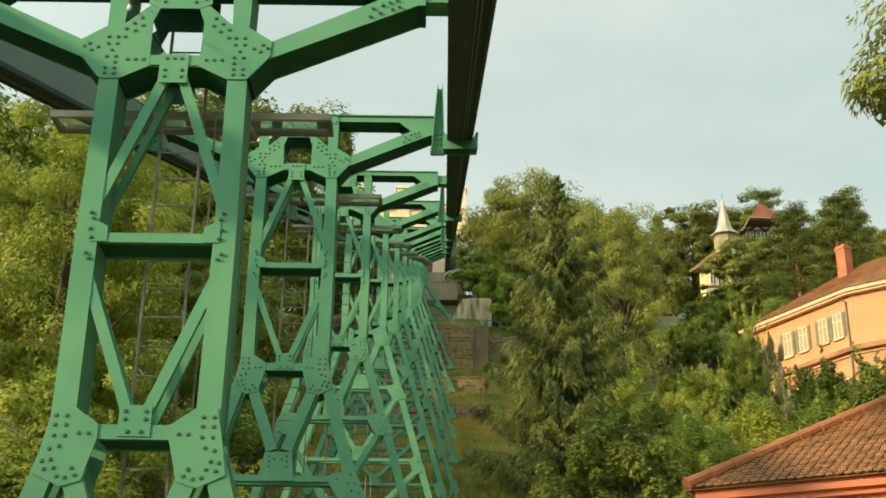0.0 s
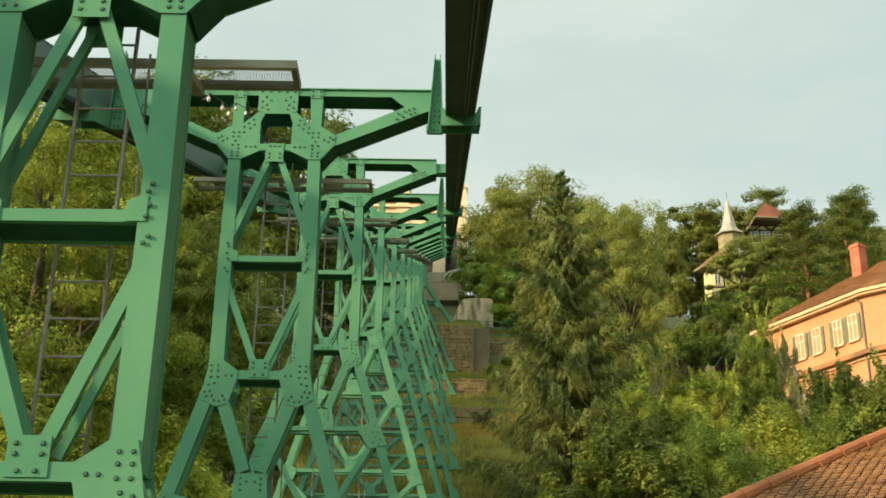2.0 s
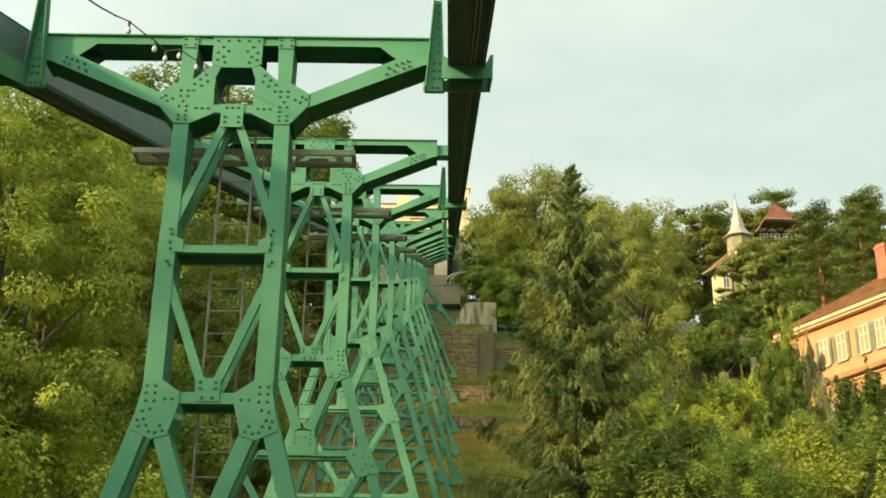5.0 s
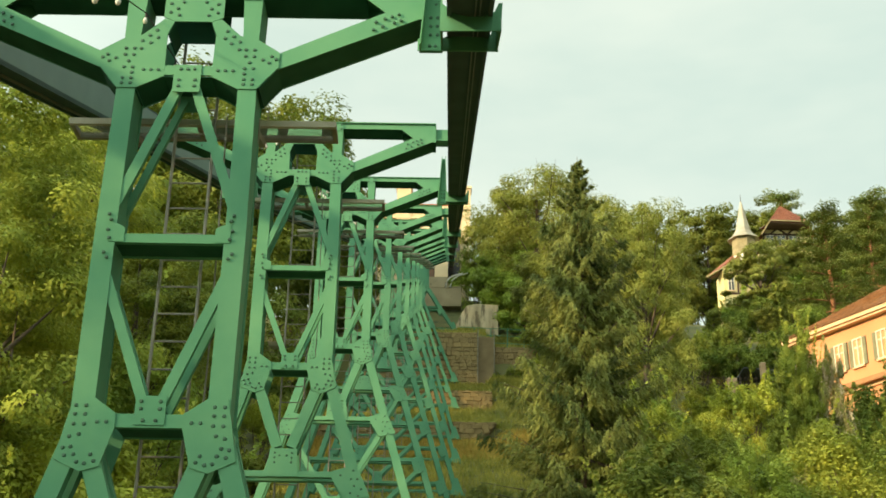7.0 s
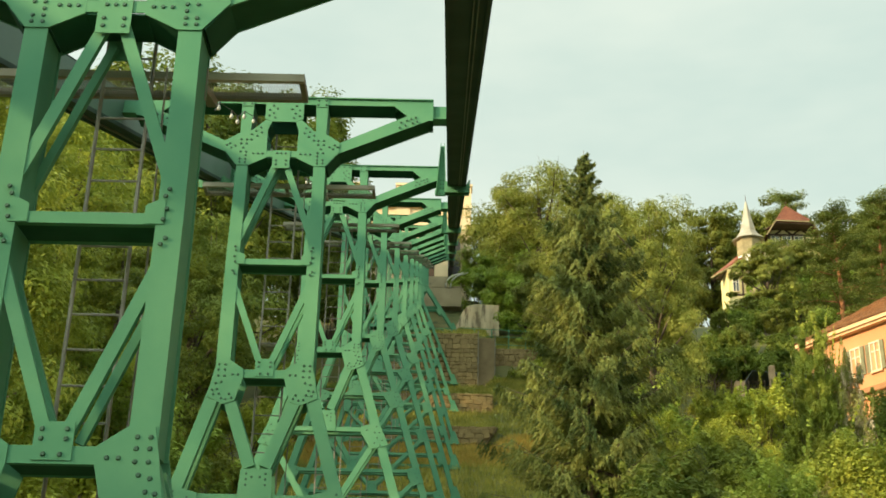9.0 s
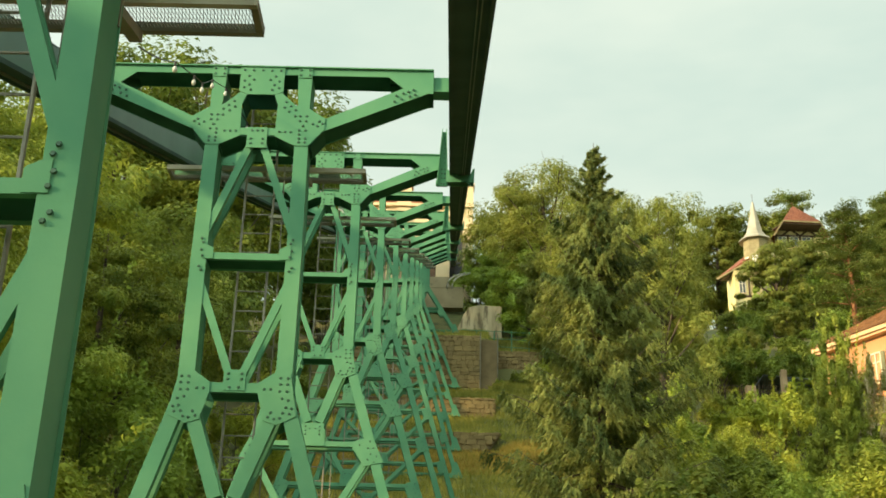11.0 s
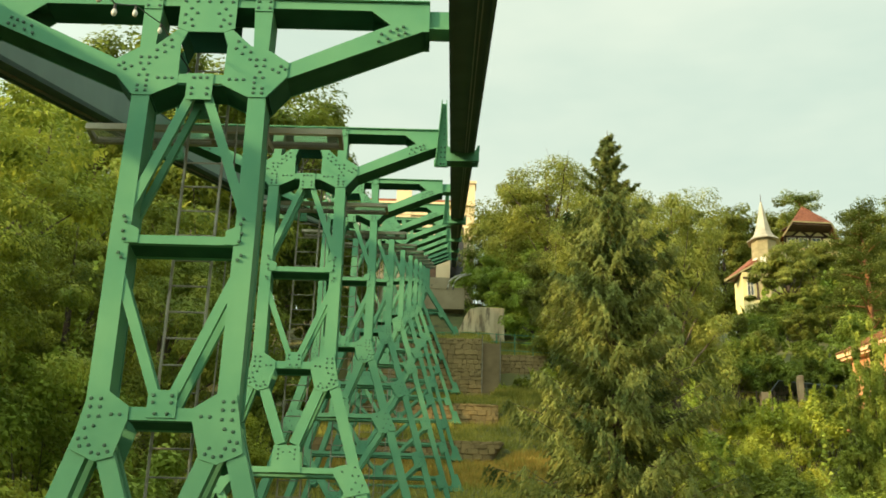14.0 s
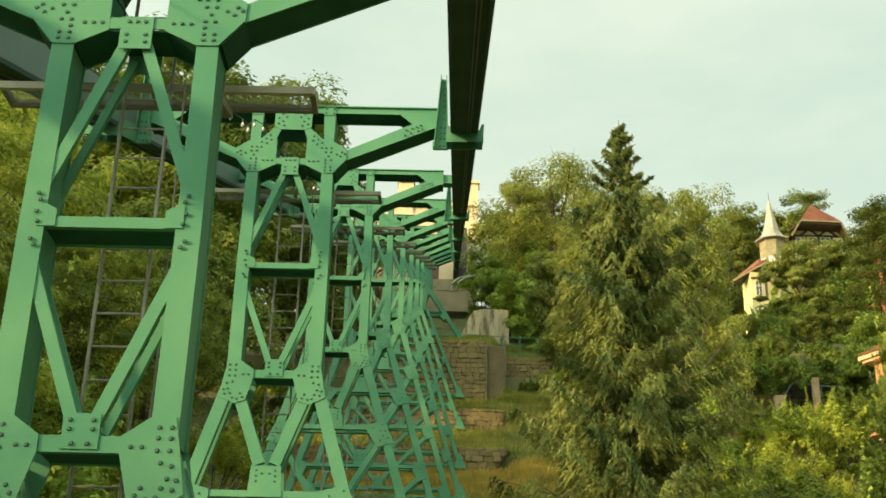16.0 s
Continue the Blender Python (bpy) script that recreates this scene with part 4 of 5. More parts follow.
shrubs = {
    "elder": (bush(31, 5.2, 2.7, 75, 320, 0.066, LEAF_E, "leafy fresh green elder bush"), 5),
    "privet": (bush(37, 4.4, 2.6, 75, 320, 0.060, LEAF_B, "overgrown yellow-green shrub on the slope"), 4),
    "spirea": (bush(47, 4.6, 2.0, 60, 330, 0.062, LEAF_F, "tall shrub with faded pinkish blossom"), 4.6),
    "hedge": (bush(53, 4.2, 2.3, 65, 320, 0.068, LEAF_C, "dense dark green garden shrub"), 4.2),
    "bramble": (bush(41, 3.6, 2.4, 65, 320, 0.062, LEAF_A, "low green bramble thicket"), 3.6),
    "sapling": (bush(59, 7.9, 1.55, 150, 240, 0.060, LEAF_A, "slender feathery young tree standing before the house"), 7.9),
    "elder_far": (bush(32, 5.2, 2.7, 60, 130, 0.115, LEAF_E, "fresh green bush farther up the hill"), 5),
    "privet_far": (bush(38, 4.4, 2.6, 60, 130, 0.105, LEAF_B, "yellow-green shrub farther up the hill"), 4),
    "hedge_far": (bush(54, 4.2, 2.3, 60, 130, 0.115, LEAF_C, "dark green shrub farther up the hill"), 4.2),
    "bramble_far": (bush(42, 3.6, 2.4, 60, 130, 0.105, LEAF_A, "green thicket farther up the hill"), 3.6),
}
# shrubs, 22 to 36 m up the line
plant(shrubs, [
    ("privet", 13.5, 22, 0.9, 330), ("privet", -9.0, 23.5, 1.4, 250), ("bramble", 9.2, 24, 1.0, 20), ("bramble", 16.5, 24, 1.1, 60), ("bramble", -6.6, 24, 0.9, 20),
    ("bramble", 12.4, 28, 0.85, 200), ("privet", -7.4, 29, 1.35, 120), ("hedge", 7.6, 30, 1.12, 0), ("hedge", 16.0, 31, 0.8, 280), ("bramble", 12.6, 31.5, 0.7, 10),
    ("elder", 10.8, 34, 0.8, 60), ("privet", -6.8, 34, 0.9, 200), ("hedge", 20.5, 35, 1.15, 140), ("privet", 14.2, 36, 1.1, 120),
], "shrubs on the slope")
# shrubs, 38 to 48 m up the line
plant(shrubs, [
    ("elder", -7.6, 38, 1.3, 10), ("spirea", 13.2, 39, 0.75, 0), ("hedge", 19.0, 39, 1.3, 150), ("hedge", 18.0, 40.5, 1.0, 0), ("hedge", 21.8, 40.5, 1.3, 50),
    ("sapling", 15.2, 44.3, (0.55, 0.55, 1.08), 0), ("sapling", 15.7, 44.8, (0.5, 0.5, 0.97), 50), ("hedge", 23.6, 42.3, 1.4, 210), ("sapling", 14.6, 43.8, (0.5, 0.5, 0.82), 100), ("spirea", 16.2, 45.2, (0.6, 0.6, 1.72), 40), ("privet", 15.4, 44.5, 0.95, 30), ("hedge", 18.3, 44.6, 1.0, 10),
    ("bramble", 11.6, 45, 1.1, 300), ("hedge", 21.8, 45.3, 1.4, 110), ("bramble", -6.5, 46, 0.9, 100), ("hedge", 17.8, 48.3, (0.8, 0.8, 1.05), 100), ("privet", 18.6, 48, 0.9, 10),
], "shrubs on the slope")
# shrubs, 48 to 72 m up the line
plant(shrubs, [
    ("hedge", 19.8, 48.3, 1.25, 10), ("bramble", 9.6, 49, 0.8, 230), ("privet", 14.0, 52, 0.8, 70), ("privet", 10.4, 54, 0.9, 310), ("privet", -6.4, 56, 0.8, 300),
    ("elder_far", 11.5, 58, 0.9, 250), ("privet_far", 17.5, 62, 0.9, 40), ("hedge_far", -6.3, 63, 0.8, 60), ("bramble_far", 20, 66, 1.0, 160), ("privet_far", 16.6, 66, 0.62, 20),
    ("bramble_far", 9.6, 66, 0.7, 80), ("elder_far", 23.5, 68, 0.6, 220), ("elder_far", 18.6, 69, 0.5, 120), ("privet_far", 20.6, 70.5, 0.55, 220), ("bramble_far", 17.5, 72, 0.55, 300),
], "shrubs on the slope")
# shrubs, 72 to 101 m up the line
plant(shrubs, [
    ("hedge_far", -6.4, 72, 0.9, 160), ("bramble_far", 22.8, 72.5, 0.6, 60), ("privet_far", 24.5, 73, 0.6, 10), ("privet_far", 10.0, 75, 0.8, 180), ("hedge_far", 21.5, 79.4, 0.75, 40),
    ("hedge_far", 18.5, 79.5, 0.9, 300), ("hedge_far", 23.4, 79.6, 0.75, 140), ("hedge_far", 26.0, 80, 0.9, 240), ("hedge_far", 20.5, 82, 0.9, 300), ("bramble_far", 6.9, 83.6, 0.30, 40), ("privet_far", 8.3, 83.4, 0.42, 10), ("bramble_far", 5.6, 82.6, 0.16, 90), ("hedge_far", 24.5, 83.5, 0.9, 30),
    ("hedge_far", -6.0, 84, 0.9, 260), ("hedge_far", 23.5, 90, 0.75, 20), ("hedge_far", 27.5, 96, 0.9, 100), ("hedge_far", -5.6, 97, 0.9, 10), ("hedge_far", 31, 101, 1.0, 200),
], "shrubs on the slope")
# shrubs, 104 to 132 m up the line
plant(shrubs, [
    ("elder_far", 27.6, 104, 0.6, 200), ("hedge_far", 5.2, 101.5, 0.50, 60), ("elder_far", 4.6, 108, 0.9, 60), ("hedge_far", -4.6, 106, 0.7, 110), ("elder_far", 34, 106, 1.4, 20), ("bramble_far", 7.8, 112, 1.0, 0), ("bramble_far", 30, 120, 0.7, 40),
    ("elder_far", 36, 130, 1.2, 100), ("privet_far", 42, 132, 1.2, 10),
], "shrubs on the slope")
side = {"plum": (broad_tree(43, 19.5, 5.7, 0.42, 150, 760, 0.066, LEAF_D, "broadleaf tree reaching over the lower house", tight=0.6), 19)}
plant(side, [("plum", 13.3, 6.2, 1.0, 150)])


# ---- retaining walls ----
def rough_wall(name, x0, x1, y, z0, z1, label, courses, thick=0.5, count=300, batter=0.0):
    """A retaining wall of single rough stones before a mortared core; its end may lean back by a batter."""
    rng = random.Random(name + str(y))
    wall = thing(name, label, "wall", kind="structure")
    bm = bmesh.new()
    plate(bm, [(x0, z0 - 0.6), (x1 - batter, z0 - 0.6), (x1 - batter, z0), (x1, z1), (x0, z1)], y, y + thick)
    part("core", bm, MORTAR, wall)
    shapes = []
    for _ in range(5):
        bm = bmesh.new()
        box(bm, -0.5, 0.5, -0.5, 0.5, -0.5, 0.5)
        bmesh.ops.bevel(bm, geom=bm.edges[:], offset=0.13, segments=1, affect="EDGES")
        for v in bm.verts:
            v.co += Vector([rng.uniform(-0.07, 0.07) for _ in range(3)])
        me = bpy.data.meshes.new("stone")
        bm.to_mesh(me)
        bm.free()
        me.materials.append(STONE)
        shapes.append(me)
    cuts = [0.0]
    for _ in range(courses):
        cuts.append(cuts[-1] + rng.uniform(0.6, 1.4))
    cuts = [z0 + (z1 - z0) * c / cuts[-1] for c in cuts]
    made = 0
    for r in reversed(range(courses)):
        lo, hgt = cuts[r], cuts[r + 1] - cuts[r]
        last = x1 - batter * (1 - (lo - z0) / (z1 - z0))
        x = last + rng.uniform(0, 0.2)
        while x > x0 and made < count:
            ln = rng.uniform(0.18, 0.62)
            a, b = max(x - ln, x0), min(x, last)
            if b - a > 0.08:
                ob = new("stone", rng.choice(shapes))
                ob.parent = wall
                ob.matrix_basis = Matrix.Translation(((a + b) / 2, y - 0.01 + rng.uniform(-0.03, 0.03), lo + hgt / 2 + rng.uniform(-0.02, 0.02))) @ pose(0, 0, 0, 0, rng.uniform(-5, 5), 0) @ Matrix.Diagonal((b - a, 0.2, hgt + 0.01, 1))
                made += 1
            x -= ln
    return wall


rough_wall("wall_lower", -5.5, 5.0, 66.4, 20.0, 21.45, "low dark stone retaining wall across the grass slope", 6, batter=0.94)
rough_wall("wall_middle", -5.5, 5.03, 74.6, 24.5, 25.8, "low weathered stone retaining wall across the slope", 6)
rough_wall("wall_flank", 5.50, 8.5, 84.9, 29.3, 32.3, "rough stone flank wall overgrown at its top", 12)
rough_wall("wall_upper", -4.0, 4.31, 82.9, 28.4, 32.6, "tall weathered stone retaining wall below the terrace", 16)
bay = thing("wall_bay", "smooth brown rendered bay between the stone walls", "wall", kind="structure")
part("render_face", box(bmesh.new(), 4.32, 5.48, 83.05, 84.9, 28.2, 32.4), MORTAR, bay)
for x, y in ((4.33, 82.72), (5.46, 82.96)):
    conduit = thing("wall_conduit", "thin grey pipe running up the stone wall", "pipe", group="wall conduits")
    part("tube", tube(bmesh.new(), [(x, y, 28.6), (x, y, 32.8)], 0.030, 8), RUST, conduit)

# terrace beside the tall wall, railing, pale concrete abutment
abut = thing("abutment", "pale weathered concrete abutment with a sloping flank", "abutment", kind="structure")
bm = bmesh.new()
plate(bm, [(2.6, 36.6), (6.3, 36.6), (6.25, 40.05), (4.5, 40.12), (3.75, 39.95), (3.35, 39.3), (2.95, 38.3)], 96.5, 100.0)
part("body", bm, CONCRETE, abut)
bm = bmesh.new()
box(bm, -3.5, 3.38, 104.5, 105.5, 43.0, 44.75)
box(bm, -3.52, 3.40, 104.46, 105.54, 44.75, 44.85)
upper = part("retaining_wall", bm, BROWN_WALL, None, "brown stone wall below the upper station")
tagged(upper, category="wall", kind="structure")
rail = thing("railing", "thin green-grey steel railing above the stone wall", "railing")
for i in range(5):
    bm = bmesh.new()
    x = 4.13 + i * 1.17
    tube(bm, [(x, 85.2, 31.9), (x, 85.2, 33.85)], 0.03, 6)
    part("post", bm, GREEN, rail)
for z in (32.72, 33.28, 33.8):
    bm = bmesh.new()
    tube(bm, [(3.0, 85.2, z + 0.1), (9.2, 85.2, z - 0.1)], 0.022, 6)
    part("handrail", bm, GREEN, rail)
for i in range(2):
    pipe = thing("cable_pipe", "curved galvanised pipe running down from the station", "pipe", group="curved pipes")
    x, bm = 0.42 * i, bmesh.new()
    tube(bm, [(2.0 + x, 104.2, 44.6), (2.02 + x, 104.2, 44.95), (2.14 + x, 104.25, 45.3), (2.38 + x, 104.4, 45.65), (2.75 + x, 104.6, 45.95), (3.2 + x, 104.9, 46.2), (3.5 + x, 106.5, 47.0)], 0.065, 8)
    part("pipe", bm, PIPE, pipe, smooth=True)


# ---- upper station ----
def station():
    st = thing("station_building", "cream plastered upper station with parapet piers and a red roof edge", "building")
    bm = bmesh.new()
    box(bm, -8.0, 4.1, 117.0, 126.0, 47.0, 58.2)
    part("wall", bm, CREAM, st)
    # plain black box added in place of the dark machinery
    part("machinery_box", box(bmesh.new(), 1.9, 3.3, 114.6, 116.8, 46.0, 55.0), CABLE, st, "plain black box standing for the dark machinery")
    for x0, x1 in ((2.9, 4.3), (-3.1, -1.7), (-8.2, -6.8)):
        bm = bmesh.new()
        box(bm, x0, x1, 116.85, 118.2, 47.0, 60.6)
        box(bm, x0 - 0.12, x1 + 0.12, 116.7, 118.3, 60.6, 60.85)
        part("pier", bm, CREAM, st)
    bm = bmesh.new()
    box(bm, -8.2, 4.35, 116.65, 117.0, 58.2, 58.5)
    box(bm, -8.2, 4.3, 116.8, 117.0, 57.2, 57.35)
    part("cornice", bm, CREAM, st)
    bm = bmesh.new()
    box(bm, -6.8, -3.1, 116.9, 125.9, 58.5, 58.85)
    box(bm, -1.7, 2.9, 116.9, 125.9, 58.5, 58.85)
    part("roof_edge", bm, RED_TILE, st)
    # no hole here: a dark slab paints the shade inside the opening
    bm = bmesh.new()
    box(bm, -2.0, 3.0, 116.9, 117.0, 47.6, 54.5)
    part("track_opening", bm, TIMBER, st, "dark panel painted as the shaded opening where the track enters")
    bm = bmesh.new()
    box(bm, 0.9, 2.15, 112.5, 117.0, 49.0, 50.9)
    part("lower_wall", bm, CREAM, st)
    part("plinth", box(bmesh.new(), 0.4, 2.7, 112.3, 117.0, 44.0, 49.0), BROWN_WALL, st, "brown stained plinth")
    return st


station()


# ---- houses ----
def window_unit(parent, x, z, w, h, y, shutters=True, pane=CURTAIN, leaf=0.42):
    """A casement in a wall that faces -y in the house's own axes."""
    bm = bmesh.new()
    for a in ((x - w / 2 - 0.06, x + w / 2 + 0.06, z - 0.06, z), (x - w / 2 - 0.06, x + w / 2 + 0.06, z + h, z + h + 0.06), (x - w / 2 - 0.06, x - w / 2, z, z + h), (x + w / 2, x + w / 2 + 0.06, z, z + h),
              (x - 0.03, x + 0.03, z, z + h)):
        box(bm, a[0], a[1], y - 0.05, y + 0.05, a[2], a[3])
    box(bm, x - w / 2, x - 0.03, y - 0.03, y + 0.03, z + h * 0.68, z + h * 0.68 + 0.05)
    box(bm, x + 0.03, x + w / 2, y - 0.03, y + 0.03, z + h * 0.68, z + h * 0.68 + 0.05)
    win = part("window", bm, CASEMENT, parent, "cream-white casement window")
    bm = bmesh.new()
    box(bm, x - w / 2, x + w / 2, y + 0.005, y + 0.02, z, z + h)
    part("pane", bm, pane, win)
    bm = bmesh.new()
    box(bm, x - w / 2 - 0.1, x + w / 2 + 0.1, y - 0.12, y, z - 0.12, z - 0.06)
    part("sill", bm, TRIM, win)
    if shutters:
        for s in (-1, 1):
            bm = bmesh.new()
            x0 = x + s * (w / 2 + 0.06)
            x1 = x0 + s * leaf
            box(bm, min(x0, x1), max(x0, x1), y - 0.07, y - 0.03, z - 0.03, z + h + 0.03)
            for i in range(9):
                zz = z + 0.06 + i * (h - 0.12) / 9
                box(bm, min(x0, x1) + 0.03, max(x0, x1) - 0.03, y - 0.085, y - 0.07, zz, zz + 0.06)
            part("shutter", bm, SHUTTER, parent)
    return win


def tile_slope(parent, corners, rows, cols, material, thick=0.03, name="tiles", single=0, reach=0.0):
    """A slope between two level edges, covered with rounded overlapping tiles, as one mesh."""
    (a, b), (c, d) = [[Vector(p) for p in e] for e in corners]  # eave from a to b, ridge from c to d
    up = (c - a).normalized()
    across = (b - a).normalized()
    nrm = across.cross(up).normalized()
    if nrm.z < 0:
        nrm = -nrm
    v, f = [], []
    wide, deep = (b - a).length / cols, (c - a).length / rows * 1.25
    one = bpy.data.meshes.new("roof_tile")
    if single:
        t0, t1, h = thick * 1.9, thick * 0.3, 0.44 * wide
        top = [(-h, 0, t0), (0, -0.16 * wide, t0), (h, 0, t0), (h, deep, t1), (-h, deep, t1)]
        low = [(x, y, z - thick) for x, y, z in top[:3]]
        one.from_pydata(top + low, [], [(0, 1, 3, 4), (1, 2, 3), (0, 5, 6, 1), (1, 6, 7, 2)])
        one.materials.append(TILE)
        turn_to = Matrix((across, nrm.cross(across), nrm)).transposed().to_4x4()
    for r in range(rows):
        k0, k1 = r / rows, (r + 1.25) / rows
        l0, r0, l1, r1 = a.lerp(c, k0), b.lerp(d, k0), a.lerp(c, min(k1, 1)), b.lerp(d, min(k1, 1))
        n = max(int((r0 - l0).length / ((b - a).length / cols)), 1)
        for i in range(n + 1):
            off = 0.5 * (r % 2)
            u0, u1 = (i - off) / n, (i + 1 - off) / n
            u0, u1 = max(u0, 0), min(u1, 1)
            if u1 - u0 < 0.15 / n:
                continue
            spot = l0.lerp(r0, (u0 + u1) / 2)
            if single > 0 and u1 - u0 > 0.98 / n and k1 < 1 and (spot - l0).length < reach:
                single -= 1
                ob = new("roof_tile", one)
                ob.parent = parent
                ob.matrix_basis = Matrix.Translation(spot + nrm * random.uniform(-0.005, 0.006)) @ turn_to @ pose(0, 0, 0, 0, 0, random.uniform(-1.2, 1.2)) @ Matrix.Diagonal(((r0 - l0).length / n / wide, 1, 1, 1))
                continue
            g = 0.06 * (u1 - u0)
            lift0 = nrm * (thick * 1.9 + random.uniform(-0.006, 0.006))
            lift1 = nrm * thick * 0.3
            p0, p1 = l0.lerp(r0, u0 + g), l0.lerp(r0, u1 - g)
            q0, q1 = l1.lerp(r1, u0 + g), l1.lerp(r1, u1 - g)
            m = p0.lerp(p1, 0.5) - up * (p1 - p0).length * 0.18
            base = len(v)
            top = [p0 + lift0, m + lift0, p1 + lift0, q1 + lift1, q0 + lift1]
            v += top + [t - nrm * thick for t in top[:3]]
            f += [(base, base + 1, base + 3, base + 4), (base + 1, base + 2, base + 3, base + 3), (base, base + 5, base + 6, base + 1), (base + 1, base + 6, base + 7, base + 2)]
    me = bpy.data.meshes.new(name)
    me.from_pydata([tuple(t) for t in v], [], [tuple(dict.fromkeys(q)) for q in f])
    me.materials.append(material)
    ob = new(name, me)
    ob.parent = parent
    tagged(ob, kind="stuff")
    return ob


def apricot_house():
    """The long house above the gardens. Its own axes: x along the facade from the far corner, y into the house."""
    h = thing("house", "apricot plastered house with olive shutters and a tiled roof", "house", at=(17.75, 55.5, 22.3), turn=-58.6)
    bend = (7.25, 0.35)  # here the facade turns inwards
    end = (bend[0] + 0.928 * 9.0, bend[1] + 0.371 * 9.0)

    def prism(outline, z0, z1):
        bm = bmesh.new()
        a = [bm.verts.new((x, y, z0)) for x, y in outline]
        b = [bm.verts.new((x, y, z1)) for x, y in outline]
        bm.faces.new(a)
        bm.faces.new(b)
        for i in range(len(a)):
            k = (i + 1) % len(a)
            bm.faces.new((a[i], a[k], b[k], b[i]))
        return bm

    def ring(out):
        """The house's outline, moved outwards."""
        return [(0.45 - out, 0.35 - out), (bend[0] + 0.2 * out, bend[1] - out), (end[0] + 0.6 * out, end[1] - 0.9 * out), (end[0] + 0.6 * out, 9.0 + out), (0.45 - out, 9.0 + out)]

    part("wall", prism(ring(0.0), -9.5, -0.10), ORANGE, h)
    bm = bmesh.new()
    low, top = [[bm.verts.new((x, y, z)) for x, y in ring(out)] for out, z in ((0.34, -3.06), (0.02, -2.74))]
    foot_line = [bm.verts.new((x, y, -3.10)) for x, y in ring(0.34)]
    for i in range(5):
        k = (i + 1) % 5
        bm.faces.new((low[i], low[k], top[k], top[i]))
        bm.faces.new((foot_line[i], foot_line[k], low[k], low[i]))
    bm.faces.new(foot_line)
    part("string_course", bm, TILE_I, h, "sloping red tiled string course")
    part("moulding", prism(ring(0.10), -3.24, -3.104), TRIM, h)
    part("eaves_board", prism(ring(0.40), -0.13, 0.03), TRIM, h)
    part("soffit", prism(ring(0.30), -0.24, -0.134), TRIM, h)
    for x in (3.05, 4.10, 5.42, 6.36):
        window_unit(h, x, -2.13, 0.46, 1.18, 0.35, leaf=0.19)
        window_unit(h, x, -5.6, 0.55, 1.3, 0.35, leaf=0.21)
    eave = [(x, y, 0.04) for x, y in ring(0.42)]
    ridge = [(4.7, 4.7, 3.35), (12.5, 5.6, 3.35)]
    bm = bmesh.new()
    vs = [bm.verts.new(p) for p in eave + ridge]
    for q in ((0, 1, 6, 5), (1, 2, 6), (2, 3, 6), (3, 4, 5, 6), (4, 0, 5), (4, 3, 2, 1, 0)):
        bm.faces.new([vs[i] for i in q])
    roof = part("roof", bm, TILE_I, h)
    tile_slope(roof, [(eave[0], eave[1]), (ridge[0], ridge[1])], 24, 40, TILE_I, single=300, reach=9.0)
    tile_slope(roof, [(eave[1], eave[2]), ((12.49, 5.59, 3.35), (12.51, 5.6, 3.35))], 24, 40, TILE_I)
    tile_slope(roof, [(eave[4], eave[0]), ((4.7, 4.71, 3.35), (4.7, 4.69, 3.35))], 24, 40, TILE_I)
    bm = box(bmesh.new(), 4.1, 4.68, 3.4, 3.95, 1.2, 4.2)
    box(bm, 4.06, 4.72, 3.36, 3.99, 4.0, 4.1)
    part("chimney", bm, BRICK, h, "red brick chimney")
    for x, t in ((3.9, 0.42), (6.6, 0.45)):
        bm = bmesh.new()
        y, z = 5.1 * t, 3.3 * t
        vs = [bm.verts.new(p) for p in ((x, y, z + 0.07), (x + 0.55, y, z + 0.07), (x + 0.55, y + 0.6, z + 0.47), (x, y + 0.6, z + 0.47))]
        ex = bmesh.ops.extrude_face_region(bm, geom=[bm.faces.new(vs)])
        bmesh.ops.translate(bm, vec=(0, 0.06, -0.12), verts=[g for g in ex["geom"] if isinstance(g, bmesh.types.BMVert)])
        part("skylight", bm, GLASS, roof)
    part("downpipe", tube(bmesh.new(), [(6.7, 0.2, -0.22), (7.0, 0.27, -0.5), (7.02, 0.27, -9.0)], 0.045, 8), RUST, h)
    return h


apricot_house()


